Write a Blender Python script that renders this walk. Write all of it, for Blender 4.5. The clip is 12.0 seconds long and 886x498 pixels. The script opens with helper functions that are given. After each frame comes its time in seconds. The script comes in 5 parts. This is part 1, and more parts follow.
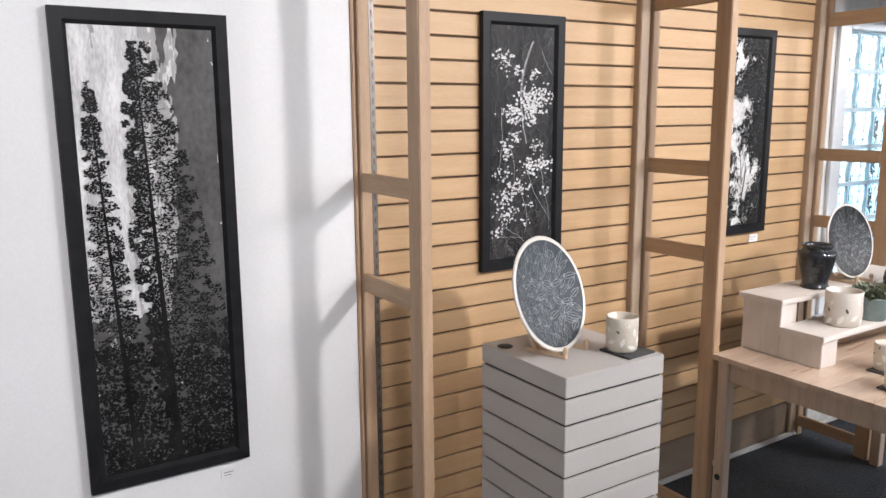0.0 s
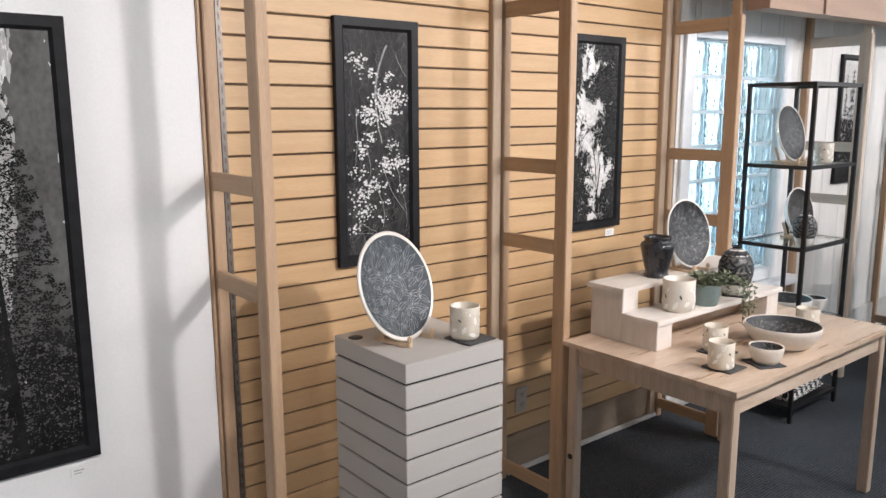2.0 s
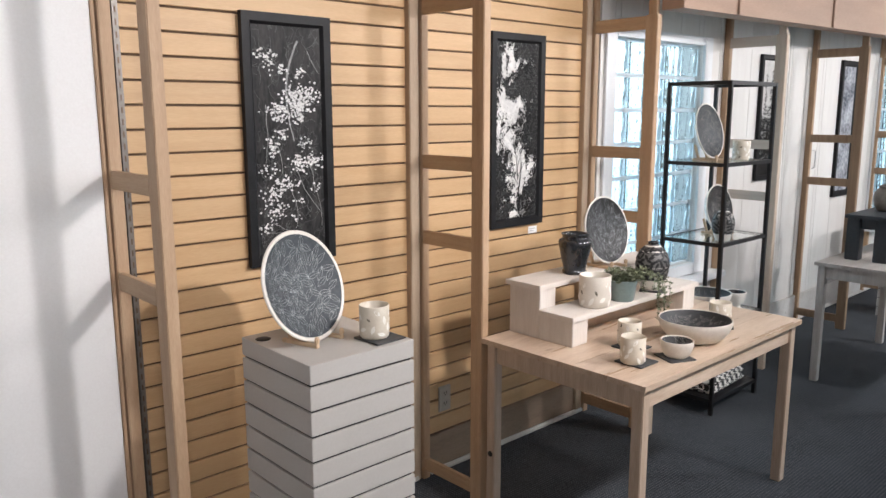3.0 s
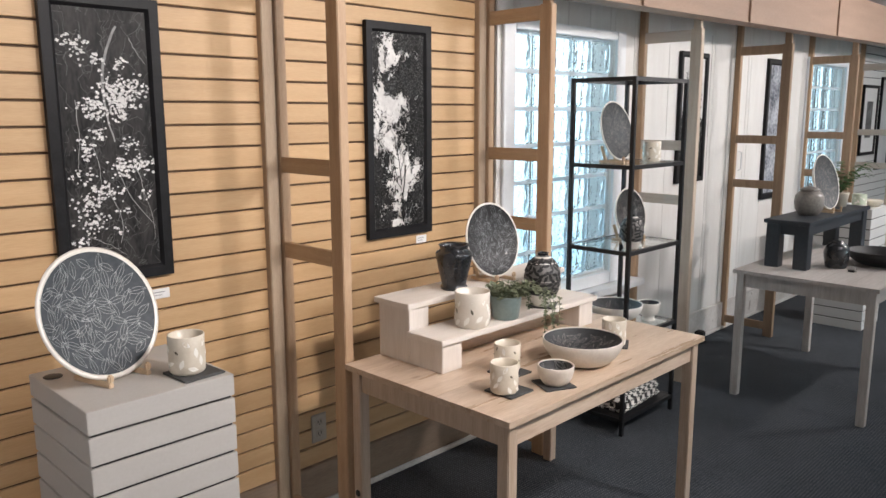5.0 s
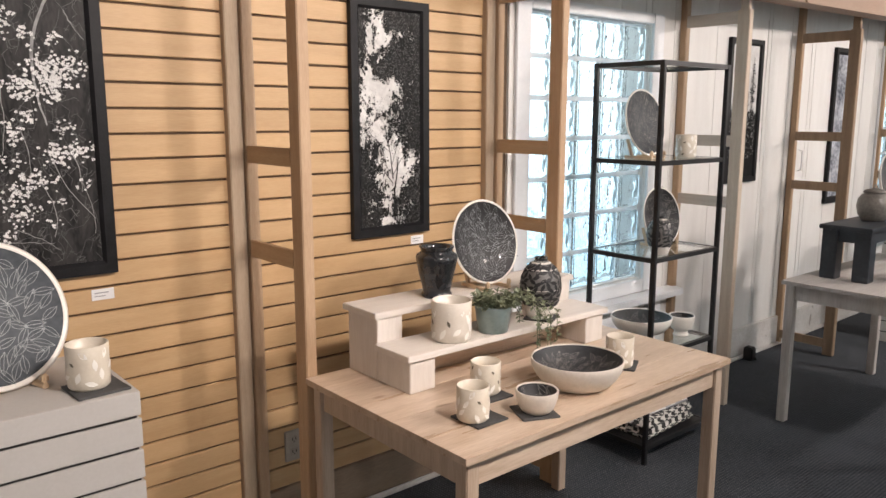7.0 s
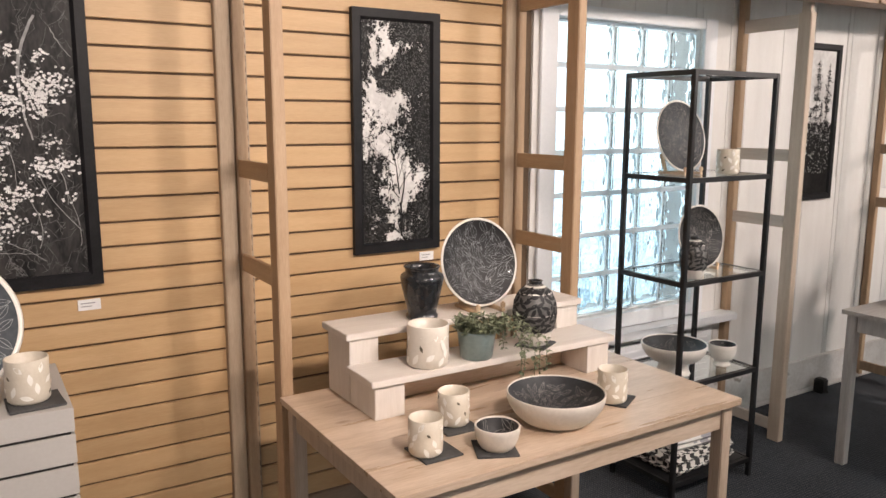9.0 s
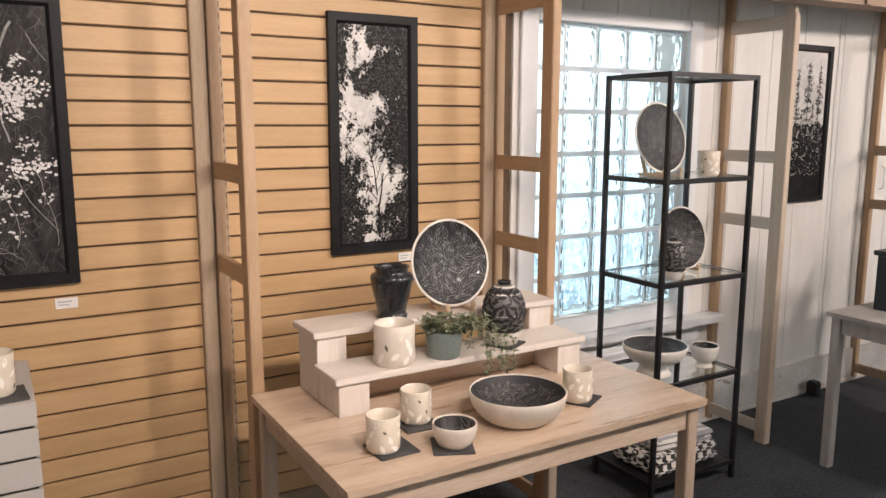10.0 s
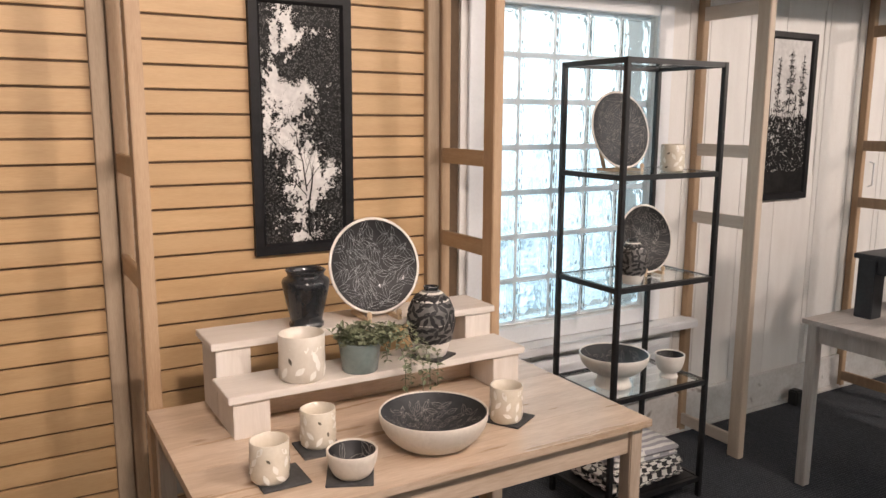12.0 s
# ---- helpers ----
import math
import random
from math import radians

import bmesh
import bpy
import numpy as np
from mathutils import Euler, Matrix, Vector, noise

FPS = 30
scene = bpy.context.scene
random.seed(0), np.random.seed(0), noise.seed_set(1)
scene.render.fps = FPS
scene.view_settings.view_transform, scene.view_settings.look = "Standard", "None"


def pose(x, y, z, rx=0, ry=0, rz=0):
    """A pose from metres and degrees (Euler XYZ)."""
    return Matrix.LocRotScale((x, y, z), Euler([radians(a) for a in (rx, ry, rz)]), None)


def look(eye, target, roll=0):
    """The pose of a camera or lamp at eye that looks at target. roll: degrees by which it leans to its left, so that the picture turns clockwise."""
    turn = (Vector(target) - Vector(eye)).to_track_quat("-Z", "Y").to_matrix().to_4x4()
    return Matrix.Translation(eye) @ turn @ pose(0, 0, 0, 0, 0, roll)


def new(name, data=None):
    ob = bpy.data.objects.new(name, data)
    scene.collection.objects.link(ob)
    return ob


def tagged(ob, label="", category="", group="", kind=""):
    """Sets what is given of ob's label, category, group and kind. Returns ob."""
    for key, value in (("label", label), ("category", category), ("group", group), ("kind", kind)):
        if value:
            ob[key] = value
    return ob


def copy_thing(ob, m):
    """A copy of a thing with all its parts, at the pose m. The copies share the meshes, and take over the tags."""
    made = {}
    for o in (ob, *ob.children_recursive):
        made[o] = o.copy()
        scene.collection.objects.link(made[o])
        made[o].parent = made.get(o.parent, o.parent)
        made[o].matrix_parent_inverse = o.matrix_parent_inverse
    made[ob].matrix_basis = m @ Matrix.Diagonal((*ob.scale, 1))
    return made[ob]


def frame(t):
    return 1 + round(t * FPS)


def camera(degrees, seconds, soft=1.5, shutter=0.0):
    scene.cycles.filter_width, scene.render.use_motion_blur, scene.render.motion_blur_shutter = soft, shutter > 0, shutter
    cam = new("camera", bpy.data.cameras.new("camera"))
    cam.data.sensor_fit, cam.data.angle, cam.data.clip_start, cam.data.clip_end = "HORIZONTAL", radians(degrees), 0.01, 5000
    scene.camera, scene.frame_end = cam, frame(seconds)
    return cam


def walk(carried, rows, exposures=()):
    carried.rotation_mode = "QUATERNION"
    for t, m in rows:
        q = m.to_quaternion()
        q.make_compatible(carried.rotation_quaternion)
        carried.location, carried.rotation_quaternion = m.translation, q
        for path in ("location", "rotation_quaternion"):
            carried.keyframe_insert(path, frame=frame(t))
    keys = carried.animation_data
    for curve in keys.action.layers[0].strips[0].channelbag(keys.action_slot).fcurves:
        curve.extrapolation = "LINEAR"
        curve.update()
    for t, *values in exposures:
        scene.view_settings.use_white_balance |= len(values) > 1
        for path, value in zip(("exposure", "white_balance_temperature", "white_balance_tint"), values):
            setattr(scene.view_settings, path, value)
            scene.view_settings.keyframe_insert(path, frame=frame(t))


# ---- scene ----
cam = camera(60.0, 12.0)
PATH = [
    (0, (0.578, 0.58, 1.614), (1.636, 2.24, 1.262), -0.4),
    (0.5, (0.599, 0.535, 1.61), (1.704, 2.164, 1.261), -0.4),
    (1, (0.632, 0.473, 1.608), (1.776, 2.077, 1.261), -0.4),
    (1.5, (0.66, 0.414, 1.618), (1.846, 1.986, 1.267), -0.3),
    (2, (0.685, 0.372, 1.612), (1.921, 1.905, 1.262), -0.2),
    (2.5, (0.722, 0.331, 1.607), (2.008, 1.822, 1.256), -0.1),
    (3, (0.795, 0.305, 1.606), (2.129, 1.752, 1.253), -0.1),
    (3.5, (0.898, 0.304, 1.602), (2.263, 1.723, 1.247), -0.1),
    (5.5, (1.399, 0.294, 1.573), (2.808, 1.671, 1.227), -0.1),
    (6, (1.492, 0.273, 1.555), (2.877, 1.675, 1.215), -0.2),
    (6.5, (1.587, 0.305, 1.543), (2.921, 1.755, 1.201), 0.0),
    (7, (1.727, 0.334, 1.531), (3.002, 1.836, 1.188), 0.1),
    (9, (2.108, 0.189, 1.562), (3.155, 1.861, 1.231), 0.2),
    (9.5, (2.168, 0.121, 1.568), (3.189, 1.81, 1.239), 0.1),
    (10, (2.222, 0.082, 1.562), (3.23, 1.778, 1.237), 0.1),
    (10.5, (2.278, 0.081, 1.558), (3.278, 1.782, 1.233), 0.2),
    (11, (2.363, 0.099, 1.551), (3.36, 1.802, 1.222), 0.2),
    (11.5, (2.468, 0.13, 1.546), (3.46, 1.834, 1.212), 0.2),
    (12, (2.558, 0.159, 1.542), (3.551, 1.862, 1.206), 0.3),
]
EXPOSURES = [(0, 0.4, 6050, 10), (0.5, 0.37, 6080, 10), (1.0, 0.31, 6140, 10), (2.5, 0.3, 6200, 10), (5.5, 0.13, 6520, 11), (7, 0.13, 6880, 14), (9, 0.06, 7120, 16), (10, -0.01, 7250, 17), (12, -0.1, 7400, 18)]
walk(cam, [(t, look(eye, target, roll)) for t, eye, target, roll in PATH], EXPOSURES)

# ---- light: daylight outside the windows, ceiling spots over the bays, added fill spots ----
world = bpy.data.worlds.new("sky")
scene.world = world
world.use_nodes = True
wn = world.node_tree.nodes
sky = wn.new("ShaderNodeTexSky")
sky.sky_type, sky.sun_disc, sky.sun_elevation, sky.sun_rotation = "NISHITA", False, radians(40), radians(180)
world.node_tree.links.new(sky.outputs[0], wn["Background"].inputs[0])
wn["Background"].inputs[1].default_value = 0.1


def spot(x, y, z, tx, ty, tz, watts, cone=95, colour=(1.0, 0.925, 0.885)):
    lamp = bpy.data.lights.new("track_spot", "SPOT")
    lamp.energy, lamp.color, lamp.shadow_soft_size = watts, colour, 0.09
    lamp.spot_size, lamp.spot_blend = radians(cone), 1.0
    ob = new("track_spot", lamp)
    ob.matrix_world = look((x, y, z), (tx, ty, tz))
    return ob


for sx, watts in ((0.9, 72), (2.95, 172), (4.2, 116), (5.35, 92), (7.2, 165), (8.6, 110), (10.0, 84)):
    spot(sx, 0.25, 2.37, sx - 0.75, 2.7, 1.35, watts, 118)
# added fill spots, unseen: they brighten the lower left wall
for sx, watts in ((-0.9, 46), (0.6, 36)):
    spot(sx, -0.1, 2.37, sx + 0.4, 2.7, 0.75, watts, 115)
# added fill spots, unseen: bounce off the south wall brightens the room
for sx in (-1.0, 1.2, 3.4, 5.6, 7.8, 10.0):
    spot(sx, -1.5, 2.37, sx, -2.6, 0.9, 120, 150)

# ---- helpers of this scene ----


def box(bm, x0, x1, y0, y1, z0, z1, bevel=0.0):
    geo = bmesh.ops.create_cube(bm, size=1)["verts"]
    for v in geo:
        v.co = ((x0 + x1) / 2 + v.co.x * (x1 - x0), (y0 + y1) / 2 + v.co.y * (y1 - y0), (z0 + z1) / 2 + v.co.z * (z1 - z0))
    if bevel:
        edges = list({e for v in geo for e in v.link_edges})
        bmesh.ops.bevel(bm, geom=edges, offset=bevel, segments=2, affect="EDGES")
    return bm


def boxes(*rows, bevel=0.0):
    bm = bmesh.new()
    for r in rows:
        box(bm, *r, bevel=bevel)
    return bm


def lathe(bm, profile, seg=48, squash=0.0):
    """Turns a profile of (radius, z) about z; a radius of 0 closes it."""
    rings = []
    for r, z in profile:
        if r <= 1e-6:
            rings.append([bm.verts.new((0, 0, z))])
        else:
            rings.append([bm.verts.new((r * math.cos(a), r * math.sin(a), z)) for a in (2 * math.pi * i / seg for i in range(seg))])
    for a, b in zip(rings, rings[1:]):
        for i in range(seg):
            j = (i + 1) % seg
            if len(a) == 1 and len(b) > 1:
                bm.faces.new((a[0], b[i], b[j]))
            elif len(b) == 1 and len(a) > 1:
                bm.faces.new((a[i], a[j], b[0]))
            elif len(a) > 1:
                bm.faces.new((a[i], a[j], b[j], b[i]))
    for f in bm.faces:
        f.smooth = True
    return bm


def turned(profile, seg=48):
    return lathe(bmesh.new(), profile, seg)


def part(name, bm, material, parent=None, label="", m=None, fix=True):
    """Links a bmesh as one mesh object under a thing or a part."""
    me = bpy.data.meshes.new(name)
    if fix:
        bmesh.ops.recalc_face_normals(bm, faces=bm.faces)
    bm.to_mesh(me)
    bm.free()
    me.materials.append(material)
    ob = new(name, me)
    if parent:
        ob.parent = parent
    if m:
        ob.matrix_basis = m
    return tagged(ob, label)


def share(name, me, parent, m):
    """Another object on the same mesh."""
    ob = new(name, me)
    ob.parent = parent
    ob.matrix_basis = m
    return ob


def thing(name, m, label, category, group="", kind=""):
    ob = new(name)
    ob.empty_display_size = 0.05
    ob.matrix_basis = m
    return tagged(ob, label, category, group, kind)


# ---- materials ----


def surf(name, a, b, rough=0.6, scale=6.0, fine=90.0, bump=0.15, metal=0.0, coat=0.0, stretch=(1, 1, 1), rvar=0.12, spec=0.5, knots=0.0, each=0.0, speck=None):
    """Two colours mixed by coarse and fine noise, with relief; stretch draws the grain out; each varies piece by piece."""
    m = bpy.data.materials.new(name)
    m.use_nodes = True
    n, l = m.node_tree.nodes, m.node_tree.links
    p = n["Principled BSDF"]
    tc, info = n.new("ShaderNodeTexCoord"), n.new("ShaderNodeObjectInfo")
    add = n.new("ShaderNodeVectorMath")
    add.operation = "ADD"
    off = n.new("ShaderNodeVectorMath")
    off.operation = "SCALE"
    off.inputs[0].default_value = (3.1, 7.7, 5.3)
    l.new(info.outputs["Random"], off.inputs["Scale"])
    l.new(tc.outputs["Object"], add.inputs[0])
    l.new(off.outputs[0], add.inputs[1])
    mp = n.new("ShaderNodeMapping")
    mp.inputs["Scale"].default_value = stretch
    l.new(add.outputs[0], mp.inputs[0])
    n1, n2 = n.new("ShaderNodeTexNoise"), n.new("ShaderNodeTexNoise")
    n1.inputs["Scale"].default_value, n1.inputs["Detail"].default_value = scale, 5
    n2.inputs["Scale"].default_value, n2.inputs["Detail"].default_value = fine, 3
    l.new(mp.outputs[0], n1.inputs[0])
    l.new(mp.outputs[0], n2.inputs[0])
    mixf = n.new("ShaderNodeMix")
    mixf.inputs[0].default_value = 0.4
    l.new(n1.outputs[0], mixf.inputs[2])
    l.new(n2.outputs[0], mixf.inputs[3])
    ramp = n.new("ShaderNodeValToRGB")
    ramp.color_ramp.elements[0].position, ramp.color_ramp.elements[1].position = 0.36, 0.64
    ramp.color_ramp.elements[0].color, ramp.color_ramp.elements[1].color = (*a, 1), (*b, 1)
    l.new(mixf.outputs[0], ramp.inputs[0])
    colour = ramp.outputs[0]
    if knots:
        vo = n.new("ShaderNodeTexVoronoi")
        vo.inputs["Scale"].default_value = knots
        mk = n.new("ShaderNodeMapping")
        mk.inputs["Scale"].default_value = [min(q, 2.4) for q in stretch]
        l.new(add.outputs[0], mk.inputs[0])
        l.new(mk.outputs[0], vo.inputs["Vector"])
        kr = n.new("ShaderNodeValToRGB")
        kr.color_ramp.elements[0].position, kr.color_ramp.elements[1].position = 0.04, 0.12
        kr.color_ramp.elements[0].color, kr.color_ramp.elements[1].color = (0.45, 0.33, 0.24, 1), (1, 1, 1, 1)
        l.new(vo.outputs["Distance"], kr.inputs[0])
        mul = n.new("ShaderNodeMix")
        mul.data_type, mul.blend_type = "RGBA", "MULTIPLY"
        mul.inputs[0].default_value = 1.0
        l.new(colour, mul.inputs[6])
        l.new(kr.outputs[0], mul.inputs[7])
        colour = mul.outputs[2]
    if speck:
        n3 = n.new("ShaderNodeTexNoise")
        n3.inputs["Scale"].default_value = speck[1]
        l.new(add.outputs[0], n3.inputs[0])
        sr = n.new("ShaderNodeValToRGB")
        sr.color_ramp.elements[0].position, sr.color_ramp.elements[1].position = speck[2], speck[2] + 0.05
        sr.color_ramp.elements[0].color, sr.color_ramp.elements[1].color = (0, 0, 0, 1), (1, 1, 1, 1)
        l.new(n3.outputs[0], sr.inputs[0])
        sm = n.new("ShaderNodeMix")
        sm.data_type = "RGBA"
        l.new(sr.outputs[0], sm.inputs[0])
        l.new(colour, sm.inputs[6])
        sm.inputs[7].default_value = (*speck[0], 1)
        colour = sm.outputs[2]
    if each:
        hsv = n.new("ShaderNodeHueSaturation")
        mr = n.new("ShaderNodeMapRange")
        mr.inputs[3].default_value, mr.inputs[4].default_value = 1 - each, 1 + each
        l.new(info.outputs["Random"], mr.inputs[0])
        l.new(mr.outputs[0], hsv.inputs["Value"])
        l.new(colour, hsv.inputs["Color"])
        colour = hsv.outputs[0]
    l.new(colour, p.inputs["Base Color"])
    rr = n.new("ShaderNodeMapRange")
    rr.inputs[3].default_value, rr.inputs[4].default_value = max(0.02, rough - rvar), min(1, rough + rvar)
    l.new(n1.outputs[0], rr.inputs[0])
    l.new(rr.outputs[0], p.inputs["Roughness"])
    p.inputs["Metallic"].default_value = metal
    p.inputs["Coat Weight"].default_value = coat
    p.inputs["Coat Roughness"].default_value = 0.08
    p.inputs["Specular IOR Level"].default_value = spec
    if bump:
        bp = n.new("ShaderNodeBump")
        bp.inputs["Strength"].default_value, bp.inputs["Distance"].default_value = bump, 0.004
        l.new(mixf.outputs[0], bp.inputs["Height"])
        l.new(bp.outputs[0], p.inputs["Normal"])
    return m


def carpet_material():
    m = surf("carpet", (0.025, 0.030, 0.038), (0.053, 0.060, 0.071), 0.95, 2.5, 60, 0.0, spec=0.15)
    n, l = m.node_tree.nodes, m.node_tree.links
    tc = n.new("ShaderNodeTexCoord")
    w1, w2 = n.new("ShaderNodeTexWave"), n.new("ShaderNodeTexWave")
    for w, d in ((w1, "X"), (w2, "Y")):
        w.bands_direction = d
        w.inputs["Scale"].default_value, w.inputs["Distortion"].default_value, w.inputs["Detail Scale"].default_value = 23, 4.5, 6
        l.new(tc.outputs["Object"], w.inputs[0])
    mul = n.new("ShaderNodeMath")
    mul.operation = "MULTIPLY"
    l.new(w1.outputs["Fac"], mul.inputs[0])
    l.new(w2.outputs["Fac"], mul.inputs[1])
    p = n["Principled BSDF"]
    old = p.inputs["Base Color"].links[0].from_socket
    mix = n.new("ShaderNodeMix")
    mix.data_type, mix.blend_type = "RGBA", "MIX"
    l.new(mul.outputs[0], mix.inputs[0])
    l.new(old, mix.inputs[6])
    mix.inputs[7].default_value = (0.125, 0.134, 0.145, 1)
    l.new(mix.outputs[2], p.inputs["Base Color"])
    bp = n.new("ShaderNodeBump")
    bp.inputs["Strength"].default_value, bp.inputs["Distance"].default_value = 0.6, 0.004
    l.new(mul.outputs[0], bp.inputs["Height"])
    l.new(bp.outputs[0], p.inputs["Normal"])
    return m


def glass_material(name, tint=(1, 1, 1), rough=0.0, bump=0.0, scale=20.0, ior=1.45):
    m = bpy.data.materials.new(name)
    m.use_nodes = True
    n, l = m.node_tree.nodes, m.node_tree.links
    p = n["Principled BSDF"]
    p.inputs["Base Color"].default_value = (*tint, 1)
    p.inputs["Roughness"].default_value = rough
    p.inputs["Transmission Weight"].default_value = 1
    p.inputs["IOR"].default_value = ior
    if bump:
        tc, no, bp = n.new("ShaderNodeTexCoord"), n.new("ShaderNodeTexNoise"), n.new("ShaderNodeBump")
        no.inputs["Scale"].default_value, no.inputs["Detail"].default_value = scale, 1.0
        bp.inputs["Strength"].default_value, bp.inputs["Distance"].default_value = bump, 0.02
        l.new(tc.outputs["Object"], no.inputs[0])
        l.new(no.outputs[0], bp.inputs["Height"])
        l.new(bp.outputs[0], p.inputs["Normal"])
    return m


def daylight_material(name, strength, low, mid, high, z0, z1):
    """Sky above and greenery below, for the view outside a window."""
    m = bpy.data.materials.new(name)
    m.use_nodes = True
    n, l = m.node_tree.nodes, m.node_tree.links
    n.remove(n["Principled BSDF"])
    em, tc, sep, no = n.new("ShaderNodeEmission"), n.new("ShaderNodeTexCoord"), n.new("ShaderNodeSeparateXYZ"), n.new("ShaderNodeTexNoise")
    no.inputs["Scale"].default_value, no.inputs["Detail"].default_value = 7, 6
    l.new(tc.outputs["Object"], sep.inputs[0])
    l.new(tc.outputs["Object"], no.inputs[0])
    mr = n.new("ShaderNodeMapRange")
    mr.inputs[1].default_value, mr.inputs[2].default_value = z0, z1
    l.new(sep.outputs[2], mr.inputs[0])
    mixf = n.new("ShaderNodeMath")
    mixf.operation = "MULTIPLY_ADD"
    l.new(no.outputs[0], mixf.inputs[0])
    mixf.inputs[1].default_value = 2.0
    sub = n.new("ShaderNodeMath")
    sub.operation = "SUBTRACT"
    l.new(mr.outputs[0], sub.inputs[0])
    sub.inputs[1].default_value = 0.9
    l.new(sub.outputs[0], mixf.inputs[2])
    ramp = n.new("ShaderNodeValToRGB")
    e = ramp.color_ramp.elements
    e[0].position, e[0].color = 0.0, (*low, 1)
    e[1].position, e[1].color = 0.75, (*high, 1)
    k = e.new(0.32)
    k.color = (*mid, 1)
    l.new(mixf.outputs[0], ramp.inputs[0])
    l.new(ramp.outputs[0], em.inputs[0])
    em.inputs[1].default_value = strength
    l.new(em.outputs[0], n["Material Output"].inputs[0])
    return m


CARPET = carpet_material()
DRYWALL = surf("white_drywall", (0.76, 0.75, 0.74), (0.82, 0.815, 0.81), 0.75, 1.5, 160, 0.06)
CEILING = surf("ceiling_paint", (0.52, 0.55, 0.59), (0.58, 0.61, 0.65), 0.9, 3, 200, 0.15)
BOARD = surf("white_board_paint", (0.72, 0.70, 0.67), (0.79, 0.775, 0.75), 0.55, 3, 60, 0.1, stretch=(6, 6, 1), each=0.03)
SKIRT = surf("scuffed_white_paint", (0.55, 0.52, 0.49), (0.7, 0.68, 0.66), 0.6, 7, 60, 0.15, speck=((0.3, 0.27, 0.24), 9, 0.66))
SLAT = surf("honey_maple_slat", (0.52, 0.33, 0.165), (0.60, 0.40, 0.215), 0.5, 2.2, 30, 0.05, stretch=(1.2, 8, 14), each=0.05)
GROOVE = surf("groove_brown", (0.09, 0.055, 0.03), (0.13, 0.08, 0.045), 0.8, 8, 50, 0.1)
POST = surf("raw_pine_post", (0.40, 0.26, 0.155), (0.52, 0.365, 0.235), 0.6, 3, 40, 0.12, stretch=(14, 14, 1), knots=0.9, each=0.05)
RUNG = surf("raw_pine_rung", (0.41, 0.27, 0.16), (0.52, 0.37, 0.235), 0.6, 3, 40, 0.12, stretch=(14, 1, 14), each=0.06)
# darker copy of the post colour, offsets strong lamps on the far frames
DARKPOST = surf("brown_pine_post", (0.27, 0.18, 0.115), (0.38, 0.265, 0.175), 0.6, 3, 40, 0.12, stretch=(14, 14, 1), each=0.05)
PALEPOST = surf("pale_pine_post", (0.50, 0.40, 0.31), (0.62, 0.52, 0.42), 0.6, 3, 40, 0.1, stretch=(14, 14, 1))
PALERUNG = surf("pale_pine_rung", (0.52, 0.45, 0.38), (0.62, 0.55, 0.48), 0.6, 3, 40, 0.1, stretch=(14, 1, 14))
BATTEN = surf("weathered_batten", (0.34, 0.25, 0.17), (0.45, 0.345, 0.245), 0.7, 3, 40, 0.15, stretch=(14, 14, 1))
KICK = surf("brown_kickboard", (0.21, 0.15, 0.105), (0.31, 0.23, 0.165), 0.65, 2.5, 30, 0.1, stretch=(1, 8, 8), knots=2.2)
FASCIA = surf("fascia_plywood", (0.31, 0.20, 0.14), (0.39, 0.262, 0.19), 0.6, 2, 30, 0.06, stretch=(1, 6, 8))
STEEL = surf("zinc_standard", (0.15, 0.135, 0.12), (0.23, 0.21, 0.19), 0.45, 10, 80, 0.05, metal=0.7)
TANSTEEL = surf("tan_painted_metal", (0.33, 0.25, 0.175), (0.42, 0.33, 0.24), 0.5, 10, 80, 0.05)
TABLEWOOD = surf("whitewashed_pine", (0.48, 0.35, 0.245), (0.645, 0.515, 0.405), 0.31, 2.8, 24, 0.05, stretch=(1, 8, 8), knots=3.6, each=0.05)
TABLELEG = surf("whitewashed_pine_leg", (0.44, 0.33, 0.24), (0.58, 0.46, 0.36), 0.55, 3.2, 22, 0.08, stretch=(12, 12, 1), each=0.05)
GREYTABLE = surf("grey_washed_pine", (0.42, 0.38, 0.35), (0.56, 0.52, 0.49), 0.5, 3.2, 22, 0.08, stretch=(1, 12, 12), each=0.05)
GREYLEG = surf("grey_washed_leg", (0.42, 0.38, 0.35), (0.58, 0.54, 0.51), 0.55, 3.2, 22, 0.08, stretch=(12, 12, 1), each=0.05)
RISER = surf("white_washed_board", (0.68, 0.62, 0.56), (0.76, 0.705, 0.65), 0.6, 3.5, 24, 0.08, stretch=(1, 10, 10), knots=1.1)
RISERLEG = surf("white_washed_leg", (0.64, 0.58, 0.52), (0.73, 0.675, 0.62), 0.6, 3.5, 24, 0.08, stretch=(10, 10, 1), knots=1.5)
PEDESTAL = surf("warm_grey_laminate", (0.47, 0.445, 0.415), (0.51, 0.485, 0.455), 0.45, 3, 120, 0.03)
WHITESLAT = surf("white_laminate", (0.62, 0.62, 0.61), (0.68, 0.68, 0.67), 0.45, 3, 120, 0.03)
DARKGAP = surf("dark_gap", (0.02, 0.02, 0.02), (0.035, 0.033, 0.03), 0.8, 8, 50, 0.0)
IRON = surf("black_metal", (0.012, 0.012, 0.013), (0.022, 0.022, 0.024), 0.42, 12, 120, 0.05, metal=0.3)
FRAMEBLACK = surf("black_frame_wood", (0.010, 0.010, 0.011), (0.018, 0.018, 0.020), 0.45, 5, 70, 0.08, stretch=(4, 4, 4), spec=0.16)
SHELFGLASS = glass_material("shelf_glass", (0.93, 0.98, 0.96))
BLOCKGLASS = glass_material("glass_block", (0.68, 0.74, 0.76), 0.1, 0.7, 24, 1.2)
